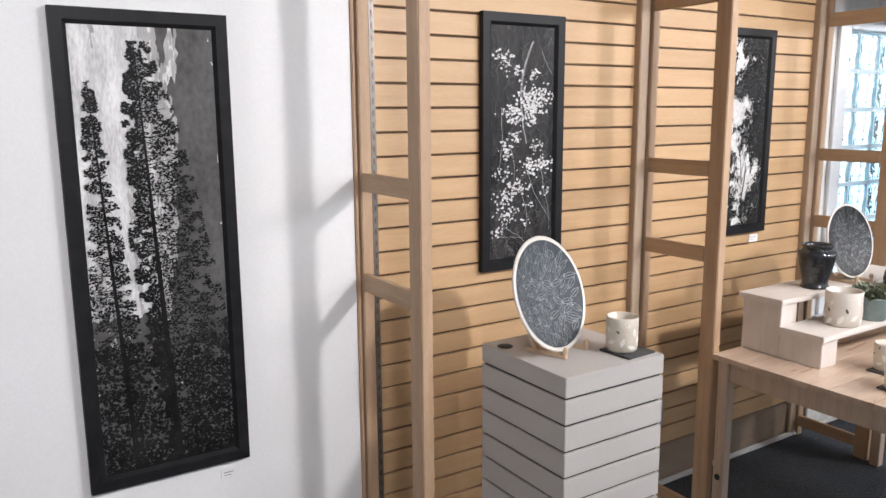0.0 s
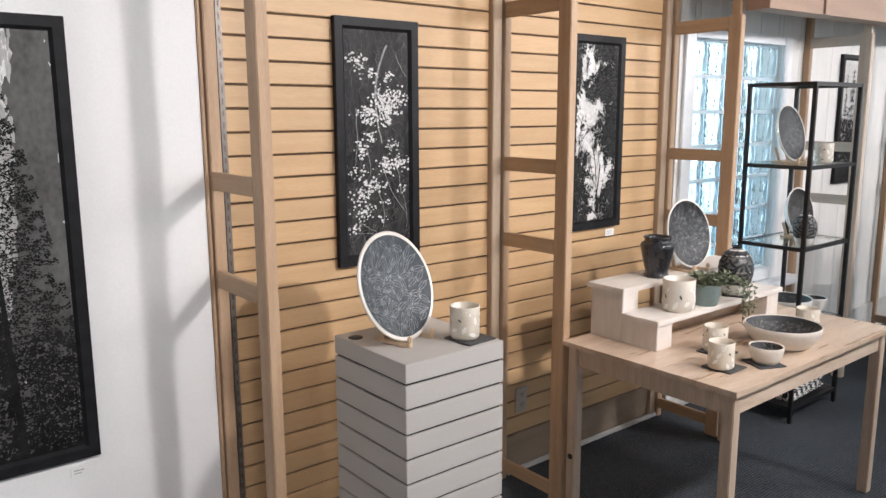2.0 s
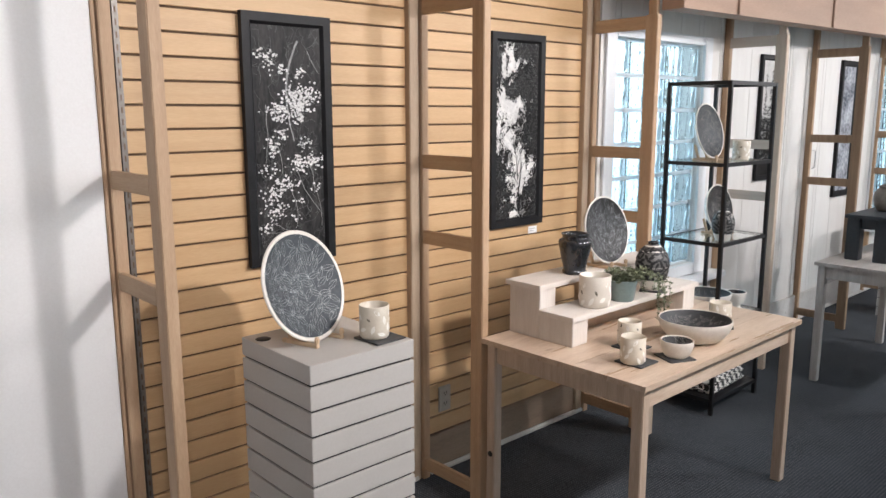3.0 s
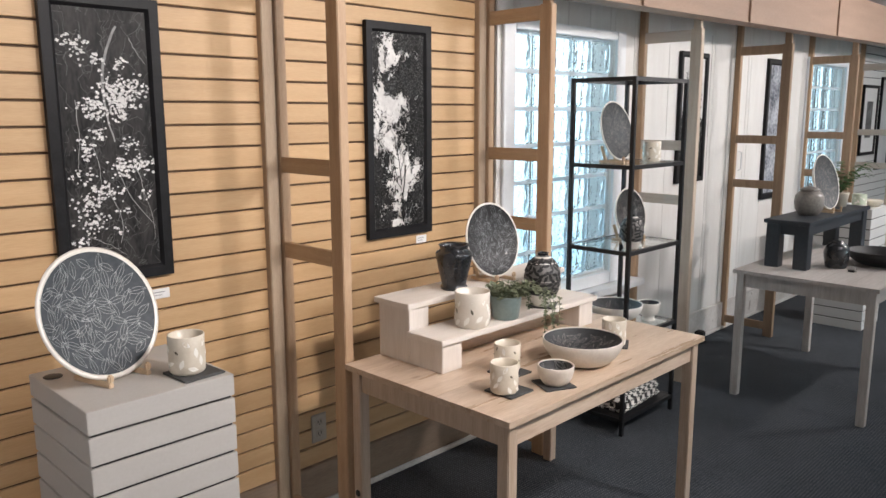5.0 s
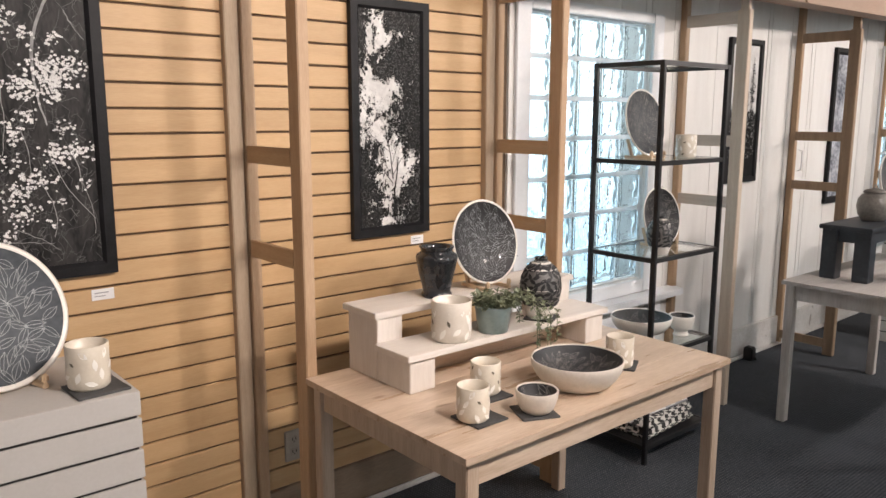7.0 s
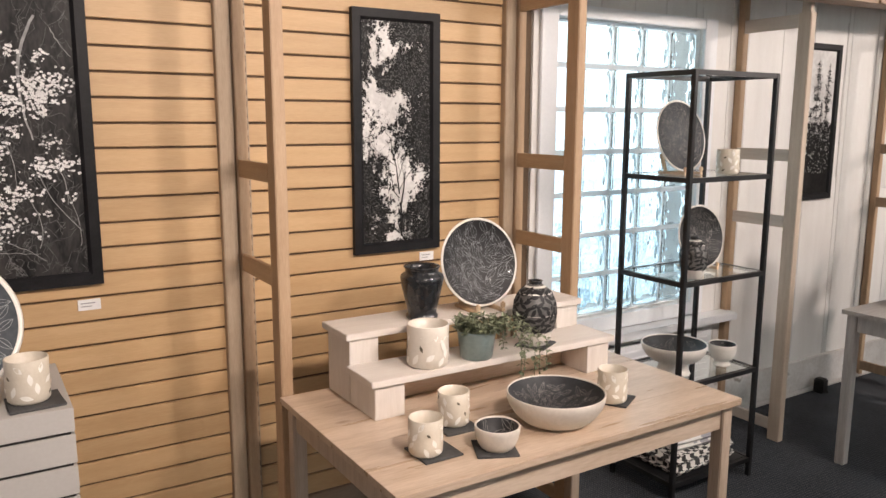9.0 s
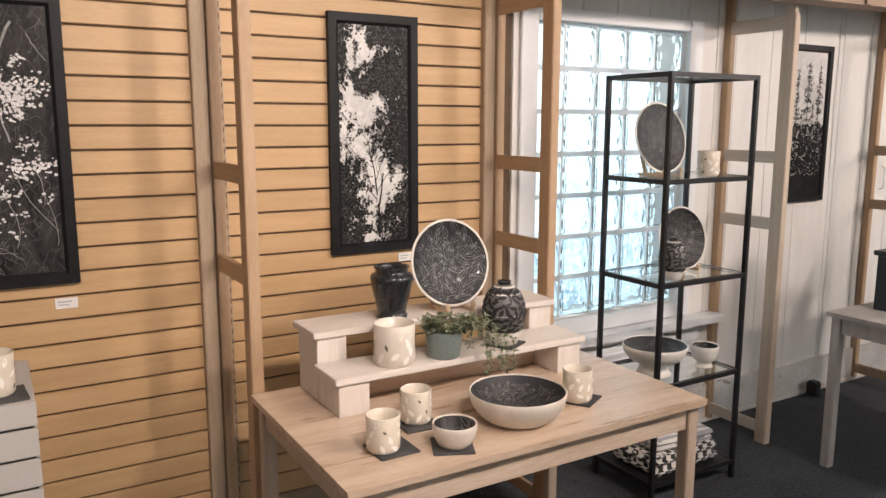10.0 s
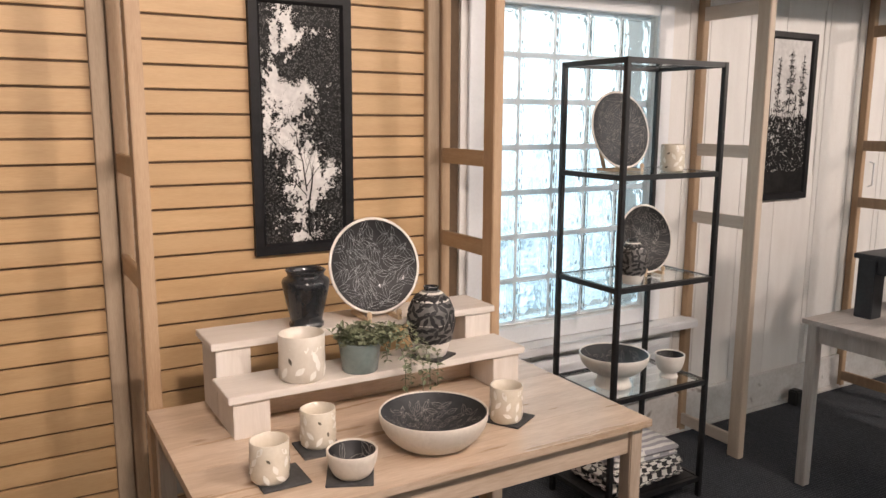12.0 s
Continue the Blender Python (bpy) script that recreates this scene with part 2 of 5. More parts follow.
MORTAR = surf("block_mortar", (0.72, 0.76, 0.78), (0.8, 0.83, 0.85), 0.7, 8, 90, 0.1)
EDGE = bpy.data.materials.new("pale_block_joint")
EDGE.use_nodes = True
en, el = EDGE.node_tree.nodes, EDGE.node_tree.links
thin, joint_mix = en.new("ShaderNodeBsdfTranslucent"), en.new("ShaderNodeMixShader")
thin.inputs[0].default_value = (0.82, 0.86, 0.88, 1)
en["Principled BSDF"].inputs["Base Color"].default_value = (0.74, 0.79, 0.81, 1)
joint_mix.inputs[0].default_value = 0.5
el.new(en["Principled BSDF"].outputs[0], joint_mix.inputs[1])
el.new(thin.outputs[0], joint_mix.inputs[2])
el.new(joint_mix.outputs[0], en["Material Output"].inputs[0])
TRIM = surf("window_trim_paint", (0.74, 0.76, 0.78), (0.8, 0.82, 0.84), 0.4, 5, 90, 0.05)
DAY = daylight_material("daylight", 3.6, (0.13, 0.21, 0.28), (0.40, 0.585, 0.70), (0.78, 0.93, 1.0), 0.45, 2.1)
SKYLIGHT = daylight_material("daylight_north", 2.9, (0.18, 0.30, 0.39), (0.40, 0.62, 0.77), (0.69, 0.90, 1.0), 0.35, 2.5)
CARD = surf("label_card", (0.76, 0.75, 0.74), (0.82, 0.81, 0.8), 0.7, 10, 80, 0.0)
PRINTGREY = surf("card_print", (0.3, 0.3, 0.3), (0.36, 0.36, 0.36), 0.7, 10, 80, 0.0)
# ivory darkened in its colour for the shade the outlet stands in
PLASTIC = surf("shaded_ivory_plastic", (0.36, 0.32, 0.27), (0.42, 0.38, 0.33), 0.4, 10, 80, 0.0)
BLACKPLASTIC = surf("black_plastic", (0.012, 0.012, 0.012), (0.02, 0.02, 0.02), 0.5, 10, 80, 0.0)

# ---- structure ----
WALL = 2.73
X0, X1, YB = -2.6, 12.6, -3.6
ST = dict(kind="structure")
tagged(part("floor", boxes((X0, X1, YB, WALL + 0.2, -0.12, 0)), CARPET), "dark blue-grey loop carpet with a fine dotted weave", "floor", **ST)
tagged(part("ceiling", boxes((X0, X1, YB, WALL + 0.2, 2.42, 2.54)), CEILING), "flat blue-grey painted ceiling", "ceiling", **ST)
tagged(part("wall_left", boxes((X0, 1.612, WALL - 0.02, WALL + 0.2, 0, 2.42)), DRYWALL), "smooth white painted drywall", "wall", **ST)
tagged(part("wall_west", boxes((X0 - 0.15, X0, YB, WALL + 0.2, 0, 2.42)), DRYWALL), "plain white painted wall", "wall", **ST)
W3 = (5.6, 9.6, 0.6, 2.15)
tagged(part("wall_south", boxes((X0, W3[0], YB - 0.15, YB, 0, 2.42), (W3[1], X1, YB - 0.15, YB, 0, 2.42), (W3[0], W3[1], YB - 0.15, YB, 0, W3[2]), (W3[0], W3[1], YB - 0.15, YB, W3[3], 2.42)), DRYWALL), "plain white painted wall with a wide window", "wall", **ST)
win3 = tagged(part("window_3", boxes((W3[0], W3[1], YB - 0.10, YB - 0.04, W3[2], W3[2] + 0.05), (W3[0], W3[1], YB - 0.10, YB - 0.04, W3[3] - 0.05, W3[3])), TRIM), "wide shop window in a white frame", "window", **ST)
for k in range(4):
    wx = W3[0] + k * (W3[1] - W3[0] - 0.05) / 3
    part("mullion", boxes((wx, wx + 0.05, YB - 0.10, YB - 0.04, W3[2] + 0.051, W3[3] - 0.051)), TRIM, win3)
for k in range(3):
    wx = W3[0] + 0.051 + k * (W3[1] - W3[0] - 0.05) / 3
    pane = part("pane", boxes((wx, wx + 1.265, YB - 0.074, YB - 0.068, W3[2] + 0.051, W3[3] - 0.051)), SHELFGLASS, win3)
    pane.visible_shadow = False
tagged(part("backdrop_3", boxes((W3[0] - 0.8, W3[1] + 0.8, YB - 0.9, YB - 0.89, 0.2, 3.0)), DAY), "bright daylight and greenery outside", "backdrop", **ST)
tagged(part("wall_east", boxes((X1, X1 + 0.15, YB, WALL + 0.2, 0, 2.42)), DRYWALL), "plain white painted wall", "wall", **ST)

PITCH = 0.0762


def slat_wall(name, x0, x1, z0, z1, first, mat_slat, mat_back, label):
    wall = tagged(part(name, boxes((x0, x1, WALL + 0.012, WALL + 0.2, 0, z1)), mat_back), label, "wall", **ST)
    zs = [first + PITCH * k for k in range(-8, 26)]
    zs = [z0] + [z for z in zs if z0 + 0.02 < z < z1 - 0.02] + [z1]
    mesh = {}
    for a, b in zip(zs, zs[1:]):
        h = round(b - a, 4)
        if h not in mesh:
            bm = bmesh.new()
            # board with rounded lips, standing proud of the groove
            prof = [(0.012, 0), (0.002, 0), (0, 0.002), (0, h - 0.0095), (0.002, h - 0.0075), (0.012, h - 0.0075)]
            ends = [[bm.verts.new((x, y, z)) for y, z in prof] for x in (0, x1 - x0)]
            for i in range(5):
                bm.faces.new((ends[0][i], ends[1][i], ends[1][i + 1], ends[0][i + 1]))
            bm.faces.new(ends[0])
            bm.faces.new(ends[1])
            bmesh.ops.recalc_face_normals(bm, faces=bm.faces)
            me = bpy.data.meshes.new("slat")
            bm.to_mesh(me)
            bm.free()
            me.materials.append(mat_slat)
            mesh[h] = me
        share("slat", mesh[h], wall, pose(x0, WALL, a))
    return wall


slat_wall("wall_slats_1", 1.70, 2.825, 0.178, 2.42, 0.640, SLAT, GROOVE, "honey-coloured wooden slat wall with dark horizontal grooves")
slat_wall("wall_slats_2", 2.925, 3.972, 0.178, 2.42, 0.640, SLAT, GROOVE, "honey-coloured wooden slat wall with dark horizontal grooves")
slat_wall("wall_slats_3", 9.2, X1, 0.178, 2.42, 0.640, WHITESLAT, DARKGAP, "white slat wall with dark horizontal grooves")
for i, (a, b) in enumerate(((1.612, 1.70), (2.825, 2.925), (3.972, 4.13))):
    tagged(part("wall_post_%d" % (i + 1), boxes((a, b, WALL + 0.012, WALL + 0.2, 0, 2.42)), GROOVE), "bare wall strip behind a post", "wall", **ST)
# baseboards below the slats
for i, (a, b) in enumerate(((1.70, 2.86), (2.93, 4.04))):
    tagged(part("baseboard_%d" % (i + 1), boxes((a, b, WALL - 0.012, WALL + 0.012, 0, 0.175), bevel=0.003), KICK), "worn wooden baseboard under the slats", "baseboard", **ST)
    tagged(part("shoe_trim_%d" % (i + 1), boxes((a, b, WALL - 0.035, WALL - 0.013, 0, 0.022), bevel=0.006), SKIRT), "thin white shoe moulding along the carpet", "trim", **ST)


def planked_wall(name, x0, x1, z0, z1, label, joints):
    wall = tagged(part(name, boxes((x0, x1, WALL + 0.012, WALL + 0.2, z0, z1)), SKIRT), label, "wall", **ST)
    edges = [x0] + [j for j in joints if x0 + 0.02 < j < x1 - 0.02] + [x1]
    for a, b in zip(edges, edges[1:]):
        part("plank", boxes((a + 0.0012, b - 0.0012, WALL, WALL + 0.011, z0, z1), bevel=0.0015), BOARD, wall)
    return wall


JOINTS = [4.3, 4.5, 4.7, 4.9, 5.1, 5.36, 5.50, 5.78, 6.05, 6.36, 6.40, 6.66, 6.95, 7.0, 7.3, 7.6, 7.8, 8.0, 8.4, 8.6, 8.8]
W1 = (4.25, 5.15, 0.672, 1.99)
W2 = (8.19, 9.06, 0.672, 2.0)
planked_wall("wall_boards_1", 4.13, W1[0], 0, 2.42, "white painted board wall", JOINTS)
planked_wall("wall_boards_2", W1[0], W1[1], 0, W1[2], "white painted board wall under the window", JOINTS)
planked_wall("wall_boards_3", W1[0], W1[1], W1[3], 2.42, "white painted board wall over the window", JOINTS)
planked_wall("wall_boards_4", W1[1], W2[0], 0, 2.42, "white painted vertical board wall with narrow joints", JOINTS)
planked_wall("wall_boards_5", W2[0], W2[1], 0, W2[2], "white painted board wall under the window", JOINTS)
planked_wall("wall_boards_6", W2[0], W2[1], W2[3], 2.42, "white painted board wall over the window", JOINTS)
planked_wall("wall_boards_7", W2[1], 9.2, 0, 2.42, "white painted board wall", JOINTS)
tagged(part("baseboard_3", boxes((4.13, 9.2, WALL - 0.02, WALL - 0.001, 0, 0.2), bevel=0.004), SKIRT), "scuffed white painted baseboard", "baseboard", **ST)
tagged(part("shoe_trim_3", boxes((4.13, 9.2, WALL - 0.042, WALL - 0.021, 0, 0.022), bevel=0.006), SKIRT), "thin white shoe moulding along the carpet", "trim", **ST)


def block_window(name, w, cols, rows, label):
    x0, x1, z0, z1 = w
    win = tagged(part(name, boxes((x0, x1, WALL + 0.035, WALL + 0.075, z0, z0 + 0.006), (x0, x1, WALL + 0.035, WALL + 0.075, z1 - 0.006, z1)), MORTAR), label, "window", **ST)
    dx, dz = (x1 - x0) / cols, (z1 - z0 - 0.012) / rows
    for k in range(1, cols):
        part("joint", boxes((x0 + k * dx - 0.011, x0 + k * dx + 0.011, WALL + 0.038, WALL + 0.07, z0 + 0.006, z1 - 0.006)), EDGE, win)
    for k in range(1, rows):
        part("joint", boxes((x0, x1, WALL + 0.039, WALL + 0.069, z0 + 0.006 + k * dz - 0.011, z0 + 0.006 + k * dz + 0.011)), EDGE, win)
    bm = boxes((0.0115, dx - 0.0115, 0, 0.08, 0.0115, dz - 0.0115), bevel=0.006)
    first = None
    for i in range(cols):
        for j in range(rows):
            m = pose(x0 + i * dx, WALL + 0.02, z0 + 0.006 + j * dz)
            if first is None:
                first = part("glass_block", bm, BLOCKGLASS, win, m=m)
                ob = first
            else:
                ob = share("glass_block", first.data, win, m)
            ob.visible_shadow = False
    # white frame: flat casing on the wall, and the reveal
    f = [(x0 - 0.09, x0 - 0.001, z0 - 0.07, z1 + 0.05), (x1 + 0.001, x1 + 0.09, z0 - 0.07, z1 + 0.05), (x0, x1, z1 + 0.001, z1 + 0.05), (x0, x1, z0 - 0.07, z0 - 0.001)]
    for a, b, c, d in f:
        part("casing", boxes((a, b, WALL - 0.02, WALL - 0.002, c, d), bevel=0.003), TRIM, win)
    part("sill", boxes((x0 - 0.12, x1 + 0.275, WALL - 0.10, WALL - 0.001, z0 - 0.115, z0 - 0.075), bevel=0.006), TRIM, win, "projecting white painted sill")
    return win


block_window("window_1", W1, 5, 7, "glass block window in a white painted frame")
block_window("window_2", W2, 4, 7, "glass block window in a white painted frame")
for n, w in (("backdrop_1", W1), ("backdrop_2", W2)):
    tagged(part(n, boxes((w[0] - 0.5, w[1] + 0.5, WALL + 0.55, WALL + 0.56, w[2] - 0.7, w[3] + 0.7)), SKYLIGHT), "bright daylight and greenery outside", "backdrop", **ST)
# louvred heater grille under the first window
gr = thing("heater_grille", pose(4.35, WALL - 0.02, 0.22), "white painted louvred heater grille under the window sill", "grille")
part("body", boxes((0, 0.95, -0.022, -0.001, 0, 0.29), bevel=0.003), TRIM, gr)
for k in range(7):
    part("louvre", boxes((0.03, 0.92, -0.034, -0.023, 0.03 + 0.036 * k, 0.05 + 0.036 * k), bevel=0.003), TRIM, gr)

# fascia beam over the bays, slightly out of level, with battens over its joints
SLOPE = 0.0165
FZ = lambda x: 2.066 + SLOPE * (x - 4.0)
fb = bmesh.new()
v = [fb.verts.new((x, y, z)) for x in (4.05, X1) for y in (2.22, 2.335) for z in (FZ(x), 2.42)]
for f in ((0, 1, 3, 2), (4, 6, 7, 5), (0, 4, 5, 1), (2, 3, 7, 6), (0, 2, 6, 4), (1, 5, 7, 3)):
    fb.faces.new([v[i] for i in f])
fascia = tagged(part("fascia_beam", fb, FASCIA), "pinkish plywood fascia beam under the ceiling", "beam", **ST)
for x in (4.55, 5.72, 7.18, 8.6, 10.0):
    part("joint_batten", boxes((x, x + 0.035, 2.208, 2.219, FZ(x) + 0.002, 2.418), bevel=0.002), FASCIA, fascia)

# ---- ladder frames that divide the bays ----
LADDERS = (1.628, 2.878, 4.026, 5.405, 6.72, 8.11, 9.45)


def ladder(post, rung):
    t = thing("ladder_frame", pose(0, 0, 0), "raw pine ladder frame standing out from the wall", "frame", "ladder frames along the wall")
    part("post", boxes((0, 0.038, -0.39, -0.326, 0, 2.05), bevel=0.003), post, t)
    part("post", boxes((0, 0.038, -0.04, -0.002, 0.0, 2.4), bevel=0.003), POST, t)
    for a, b in ((0.05, 0.105), (1.062, 1.118), (1.376, 1.432), (1.985, 2.045)):
        part("rung", boxes((0.001, 0.02, -0.326, -0.04, a, b), bevel=0.002), rung, t)
    part("post_extension", boxes((0.006, 0.032, -0.38, -0.336, 2.05, 2.415), bevel=0.002), post, t)
    return t


first, pale, dark = ladder(POST, RUNG), ladder(PALEPOST, PALERUNG), ladder(DARKPOST, DARKPOST)
tagged(pale, "pale pine ladder frame standing out from the board wall")
first.matrix_basis = pose(LADDERS[0], WALL, 0)
pale.matrix_basis = pose(LADDERS[3], WALL, 0)
dark.matrix_basis = pose(LADDERS[4], WALL, 0)
tagged(dark, "brown pine ladder frame standing out from the board wall")
for x, kind in zip(LADDERS[1:], (first, first, None, None, dark, pale)):
    if kind:
        copy_thing(kind, pose(x, WALL, 0))
for i, x in enumerate(LADDERS[:3]):
    tagged(part("post_trim_%d" % (i + 1), boxes((x - (0.053 if i else 0.015), x - 0.003, WALL - 0.028, WALL + 0.011, 0, 2.41), bevel=0.003), POST if i == 0 else BATTEN), "upright wooden batten covering a wall joint", "trim", **ST)
    sb = boxes((x + (0.04 if i else 0.05), x + (0.05 if i else 0.068), WALL - 0.016, WALL + 0.011, 0.14, 2.41))
    s = tagged(part("slotted_standard", sb, TANSTEEL if i else STEEL), "tan painted metal slotted shelf standard fixed to the wall" if i else "grey metal slotted shelf standard fixed to the wall", "shelf standard", "slotted standards")
    bm = bmesh.new()
    for k in range(60):
        box(bm, x + (0.0435 if i else 0.057), x + (0.0465 if i else 0.061), WALL - 0.0172, WALL - 0.0161, 0.16 + 0.037 * k, 0.178 + 0.037 * k)
    tagged(part("slot", bm, GROOVE, s), kind="stuff")

# ---- pedestal ----


def slat_pedestal(x0, x1, y0, y1, h, mat_slat, first, label):
    t = thing("slat_pedestal", pose(x0, y0, 0), label, "pedestal")
    w, d = x1 - x0, y1 - y0
    part("core", boxes((0.008, w - 0.008, 0.008, d - 0.008, 0, h - 0.02)), DARKGAP, t)
    zs = [0] + [z for z in (first - PITCH * k for k in range(14, -1, -1)) if z > 0.02] + [h]
    for a, b in zip(zs, zs[1:]):
        top = b == h
        part("top" if top else "panel", boxes((0, w, 0, d, a + (0.004 if a else 0), b if top else b - 0.004), bevel=0.0015), mat_slat, t)
    return t


slat_pedestal(1.9, 2.279, 2.049, 2.434, 0.912, PEDESTAL, 0.851, "warm grey slatted display pedestal with dark grooves")
slat_pedestal(7.35, 7.75, 1.93, 2.33, 0.9, WHITESLAT, 0.83, "white slatted display pedestal with dark grooves")
pg = tagged(part("cable_hole", turned([(0, 0.0), (0.022, 0.0), (0.024, 0.002), (0.02, 0.0035), (0.0, 0.0035)], 24), BLACKPLASTIC, m=pose(1.937, 2.366, 0.9122)), "round black cable grommet set in the pedestal top", "grommet")


# ---- tables ----
def pine_table(name, x0, y0, w, d, h, top_mat, leg_mat, label):
    t = thing(name, pose(x0, y0, 0), label, "table")
    n = 5
    for k in range(n):
        part("plank", boxes((0, w, d * k / n + 0.0003, d * (k + 1) / n - 0.0003, h - 0.02, h), bevel=0.0006), top_mat, t)
    e, k = 0.017, 0.043
    for lx in (e, w - e - k):
        for ly in (e, d - e - k):
            part("leg", boxes((lx, lx + k, ly, ly + k, 0, h - 0.0205), bevel=0.003), leg_mat, t)
    for ly in (e + 0.008, d - e - 0.03):
        part("apron", boxes((e + k + 0.001, w - e - k - 0.001, ly, ly + 0.022, h - 0.095, h - 0.0205), bevel=0.002), top_mat, t)
    for lx in (e + 0.008, w - e - 0.03):
        part("apron", boxes((lx, lx + 0.022, e + k + 0.001, d - e - k - 0.001, h - 0.095, h - 0.0205), bevel=0.002), leg_mat, t)
    return t


pine_table("display_table", 2.870, 1.594, 1.194, 0.742, 0.73, TABLEWOOD, TABLELEG, "whitewashed pine table with square legs and visible knots")
pine_table("display_table", 5.412, 1.342, 1.194, 0.742, 0.73, GREYTABLE, GREYLEG, "grey-washed pine table with square legs")

tb = [o for o in bpy.data.objects if o.name == "display_table"][0]
part("screw_cap", turned([(0, 0.006), (0.008, 0.0055), (0.0115, 0.003), (0.012, 0.0)], 20), BLACKPLASTIC, tb, "black screw cap", m=pose(0.017, 0.703, 0.255, 0, -90, 0))

# two-step riser on the first table
r = thing("display_riser", pose(3.016, 2.003, 0.73), "white-washed two-step wooden riser on the table", "riser")
part("lower_step", boxes((0, 0.912, 0, 0.172, 0.099, 0.119), bevel=0.002), RISER, r)
part("upper_step", boxes((0, 0.907, 0.162, 0.343, 0.195, 0.215), bevel=0.002), RISER, r)
for x in (0.014, 0.803):
    part("lower_leg", boxes((x, x + 0.095, 0.012, 0.1725, 0, 0.0985), bevel=0.002), RISERLEG, r)
    part("upper_leg", boxes((x, x + 0.095, 0.173, 0.33, 0, 0.1945), bevel=0.002), RISERLEG, r)
part("back_rail", boxes((0.1095, 0.8025, 0.14, 0.159, 0.0, 0.0985), bevel=0.002), TABLEWOOD, r)

# ---- shelving unit of black metal and glass ----
u = thing("shelving_unit", pose(4.473, 2.185, 0), "narrow black metal shelving unit with glass shelves", "shelf")
SW, SD, SP = 0.515, 0.36, 0.02
for x in (0, SW - SP):
    for y in (0, SD - SP):
        part("post", boxes((x, x + SP, y, y + SP, 0, 1.756), bevel=0.002), IRON, u)
for z, glass in ((1.756, True), (1.345, True), (0.932, True), (0.505, True), (0.088, False)):
    part("shelf_frame", boxes((SP, SW - SP, 0.002, SP - 0.002, z - 0.02, z - 0.0005), (SP, SW - SP, SD - SP + 0.002, SD - 0.002, z - 0.02, z - 0.0005),
                              (0.002, SP - 0.002, SP, SD - SP, z - 0.02, z - 0.0005), (SW - SP + 0.002, SW - 0.002, SP, SD - SP, z - 0.02, z - 0.0005)), IRON, u)
    ob = part("glass_shelf" if glass else "bottom_shelf", boxes((SP + 0.001, SW - SP - 0.001, SP + 0.001, SD - SP - 0.001, z - 0.008, z - 0.001), bevel=0.001), SHELFGLASS if glass else IRON, u)
    if glass:
        ob.visible_shadow = False


# ---- framed pictures: printed shapes lie flat on the paper ----
def paper(name, a, b, scale, stretch=(1, 1, 1), rough=0.45):
    return surf(name, a, b, rough, scale, 45, 0.0, stretch=stretch, rvar=0.05, spec=0.12)


INK = paper("black_print", (0.006, 0.006, 0.006), (0.02, 0.02, 0.02), 12)
SOFTINK = paper("grey_print", (0.06, 0.06, 0.06), (0.17, 0.17, 0.17), 12)
WHITEINK = paper("white_print", (0.62, 0.61, 0.60), (0.85, 0.84, 0.83), 20)


def fleck(bm, x, z, r, y, rng, n=5, tall=1.0):
    a0 = rng.uniform(0, 6.28)
    y -= rng.uniform(0, 0.0005)
    vs = [bm.verts.new((x + math.cos(a0 + 6.283 * i / n) * r * rng.uniform(0.45, 1.25), y, z + tall * math.sin(a0 + 6.283 * i / n) * r * rng.uniform(0.45, 1.25))) for i in range(n)]
    bm.faces.new(vs)


def stroke(bm, p, q, w0, w1, y):
    dx, dz = q[0] - p[0], q[1] - p[1]
    k = math.hypot(dx, dz) or 1
    y -= 0.0004 * abs(math.sin(p[0] * 911 + p[1] * 577))
    nx, nz = -dz / k, dx / k
    bm.faces.new([bm.verts.new(c) for c in ((p[0] + nx * w0, y, p[1] + nz * w0), (q[0] + nx * w1, y, q[1] + nz * w1), (q[0] - nx * w1, y, q[1] - nz * w1), (p[0] - nx * w0, y, p[1] - nz * w0))])


def clip(bm, w, h):
    """Keeps printed shapes within the sheet."""
    for co, no in (((0, 0, 0), (-1, 0, 0)), ((w, 0, 0), (1, 0, 0)), ((0, 0, 0), (0, 0, -1)), ((0, 0, h), (0, 0, 1))):
        bmesh.ops.bisect_plane(bm, geom=bm.verts[:] + bm.edges[:] + bm.faces[:], plane_co=co, plane_no=no, clear_outer=True)
    return bm


def pine(bm, cx, top, base, half, trunk, rng, y, thick=1.0, start=0.0, lean=0.0, size=0.007, power=0.75):
    """A printed conifer: trunk, drooping branches, flecks of foliage."""
    h = top - base
    stroke(bm, (cx + lean, top), (cx, base), 0.0012, trunk, y)
    n = int(27 * h / 0.5)
    for i in range(n):
        f = (i + rng.random()) / n
        if f > 1 - start and rng.random() < 0.8:
            continue
        z = top - f * h
        x0 = cx + lean * (1 - f)
        reach = half * (0.12 + f ** power) * rng.uniform(0.45, 1.1)
        for s in (-1, 1):
            if rng.random() < 0.16:
                continue
            rr = reach * rng.uniform(0.5, 1.1)
            tip = (x0 + s * rr, z - rr * rng.uniform(-0.1, 0.5))
            stroke(bm, (x0, z), tip, 0.0012, 0.0005, y)
            for k in range(int(3 + 260 * rr * thick)):
                g = rng.random() ** 0.7
                fleck(bm, x0 + (tip[0] - x0) * g + rng.gauss(0, 0.006), z + (tip[1] - z) * g + rng.gauss(0, 0.006), size * rng.uniform(0.4, 1.1), y, rng)


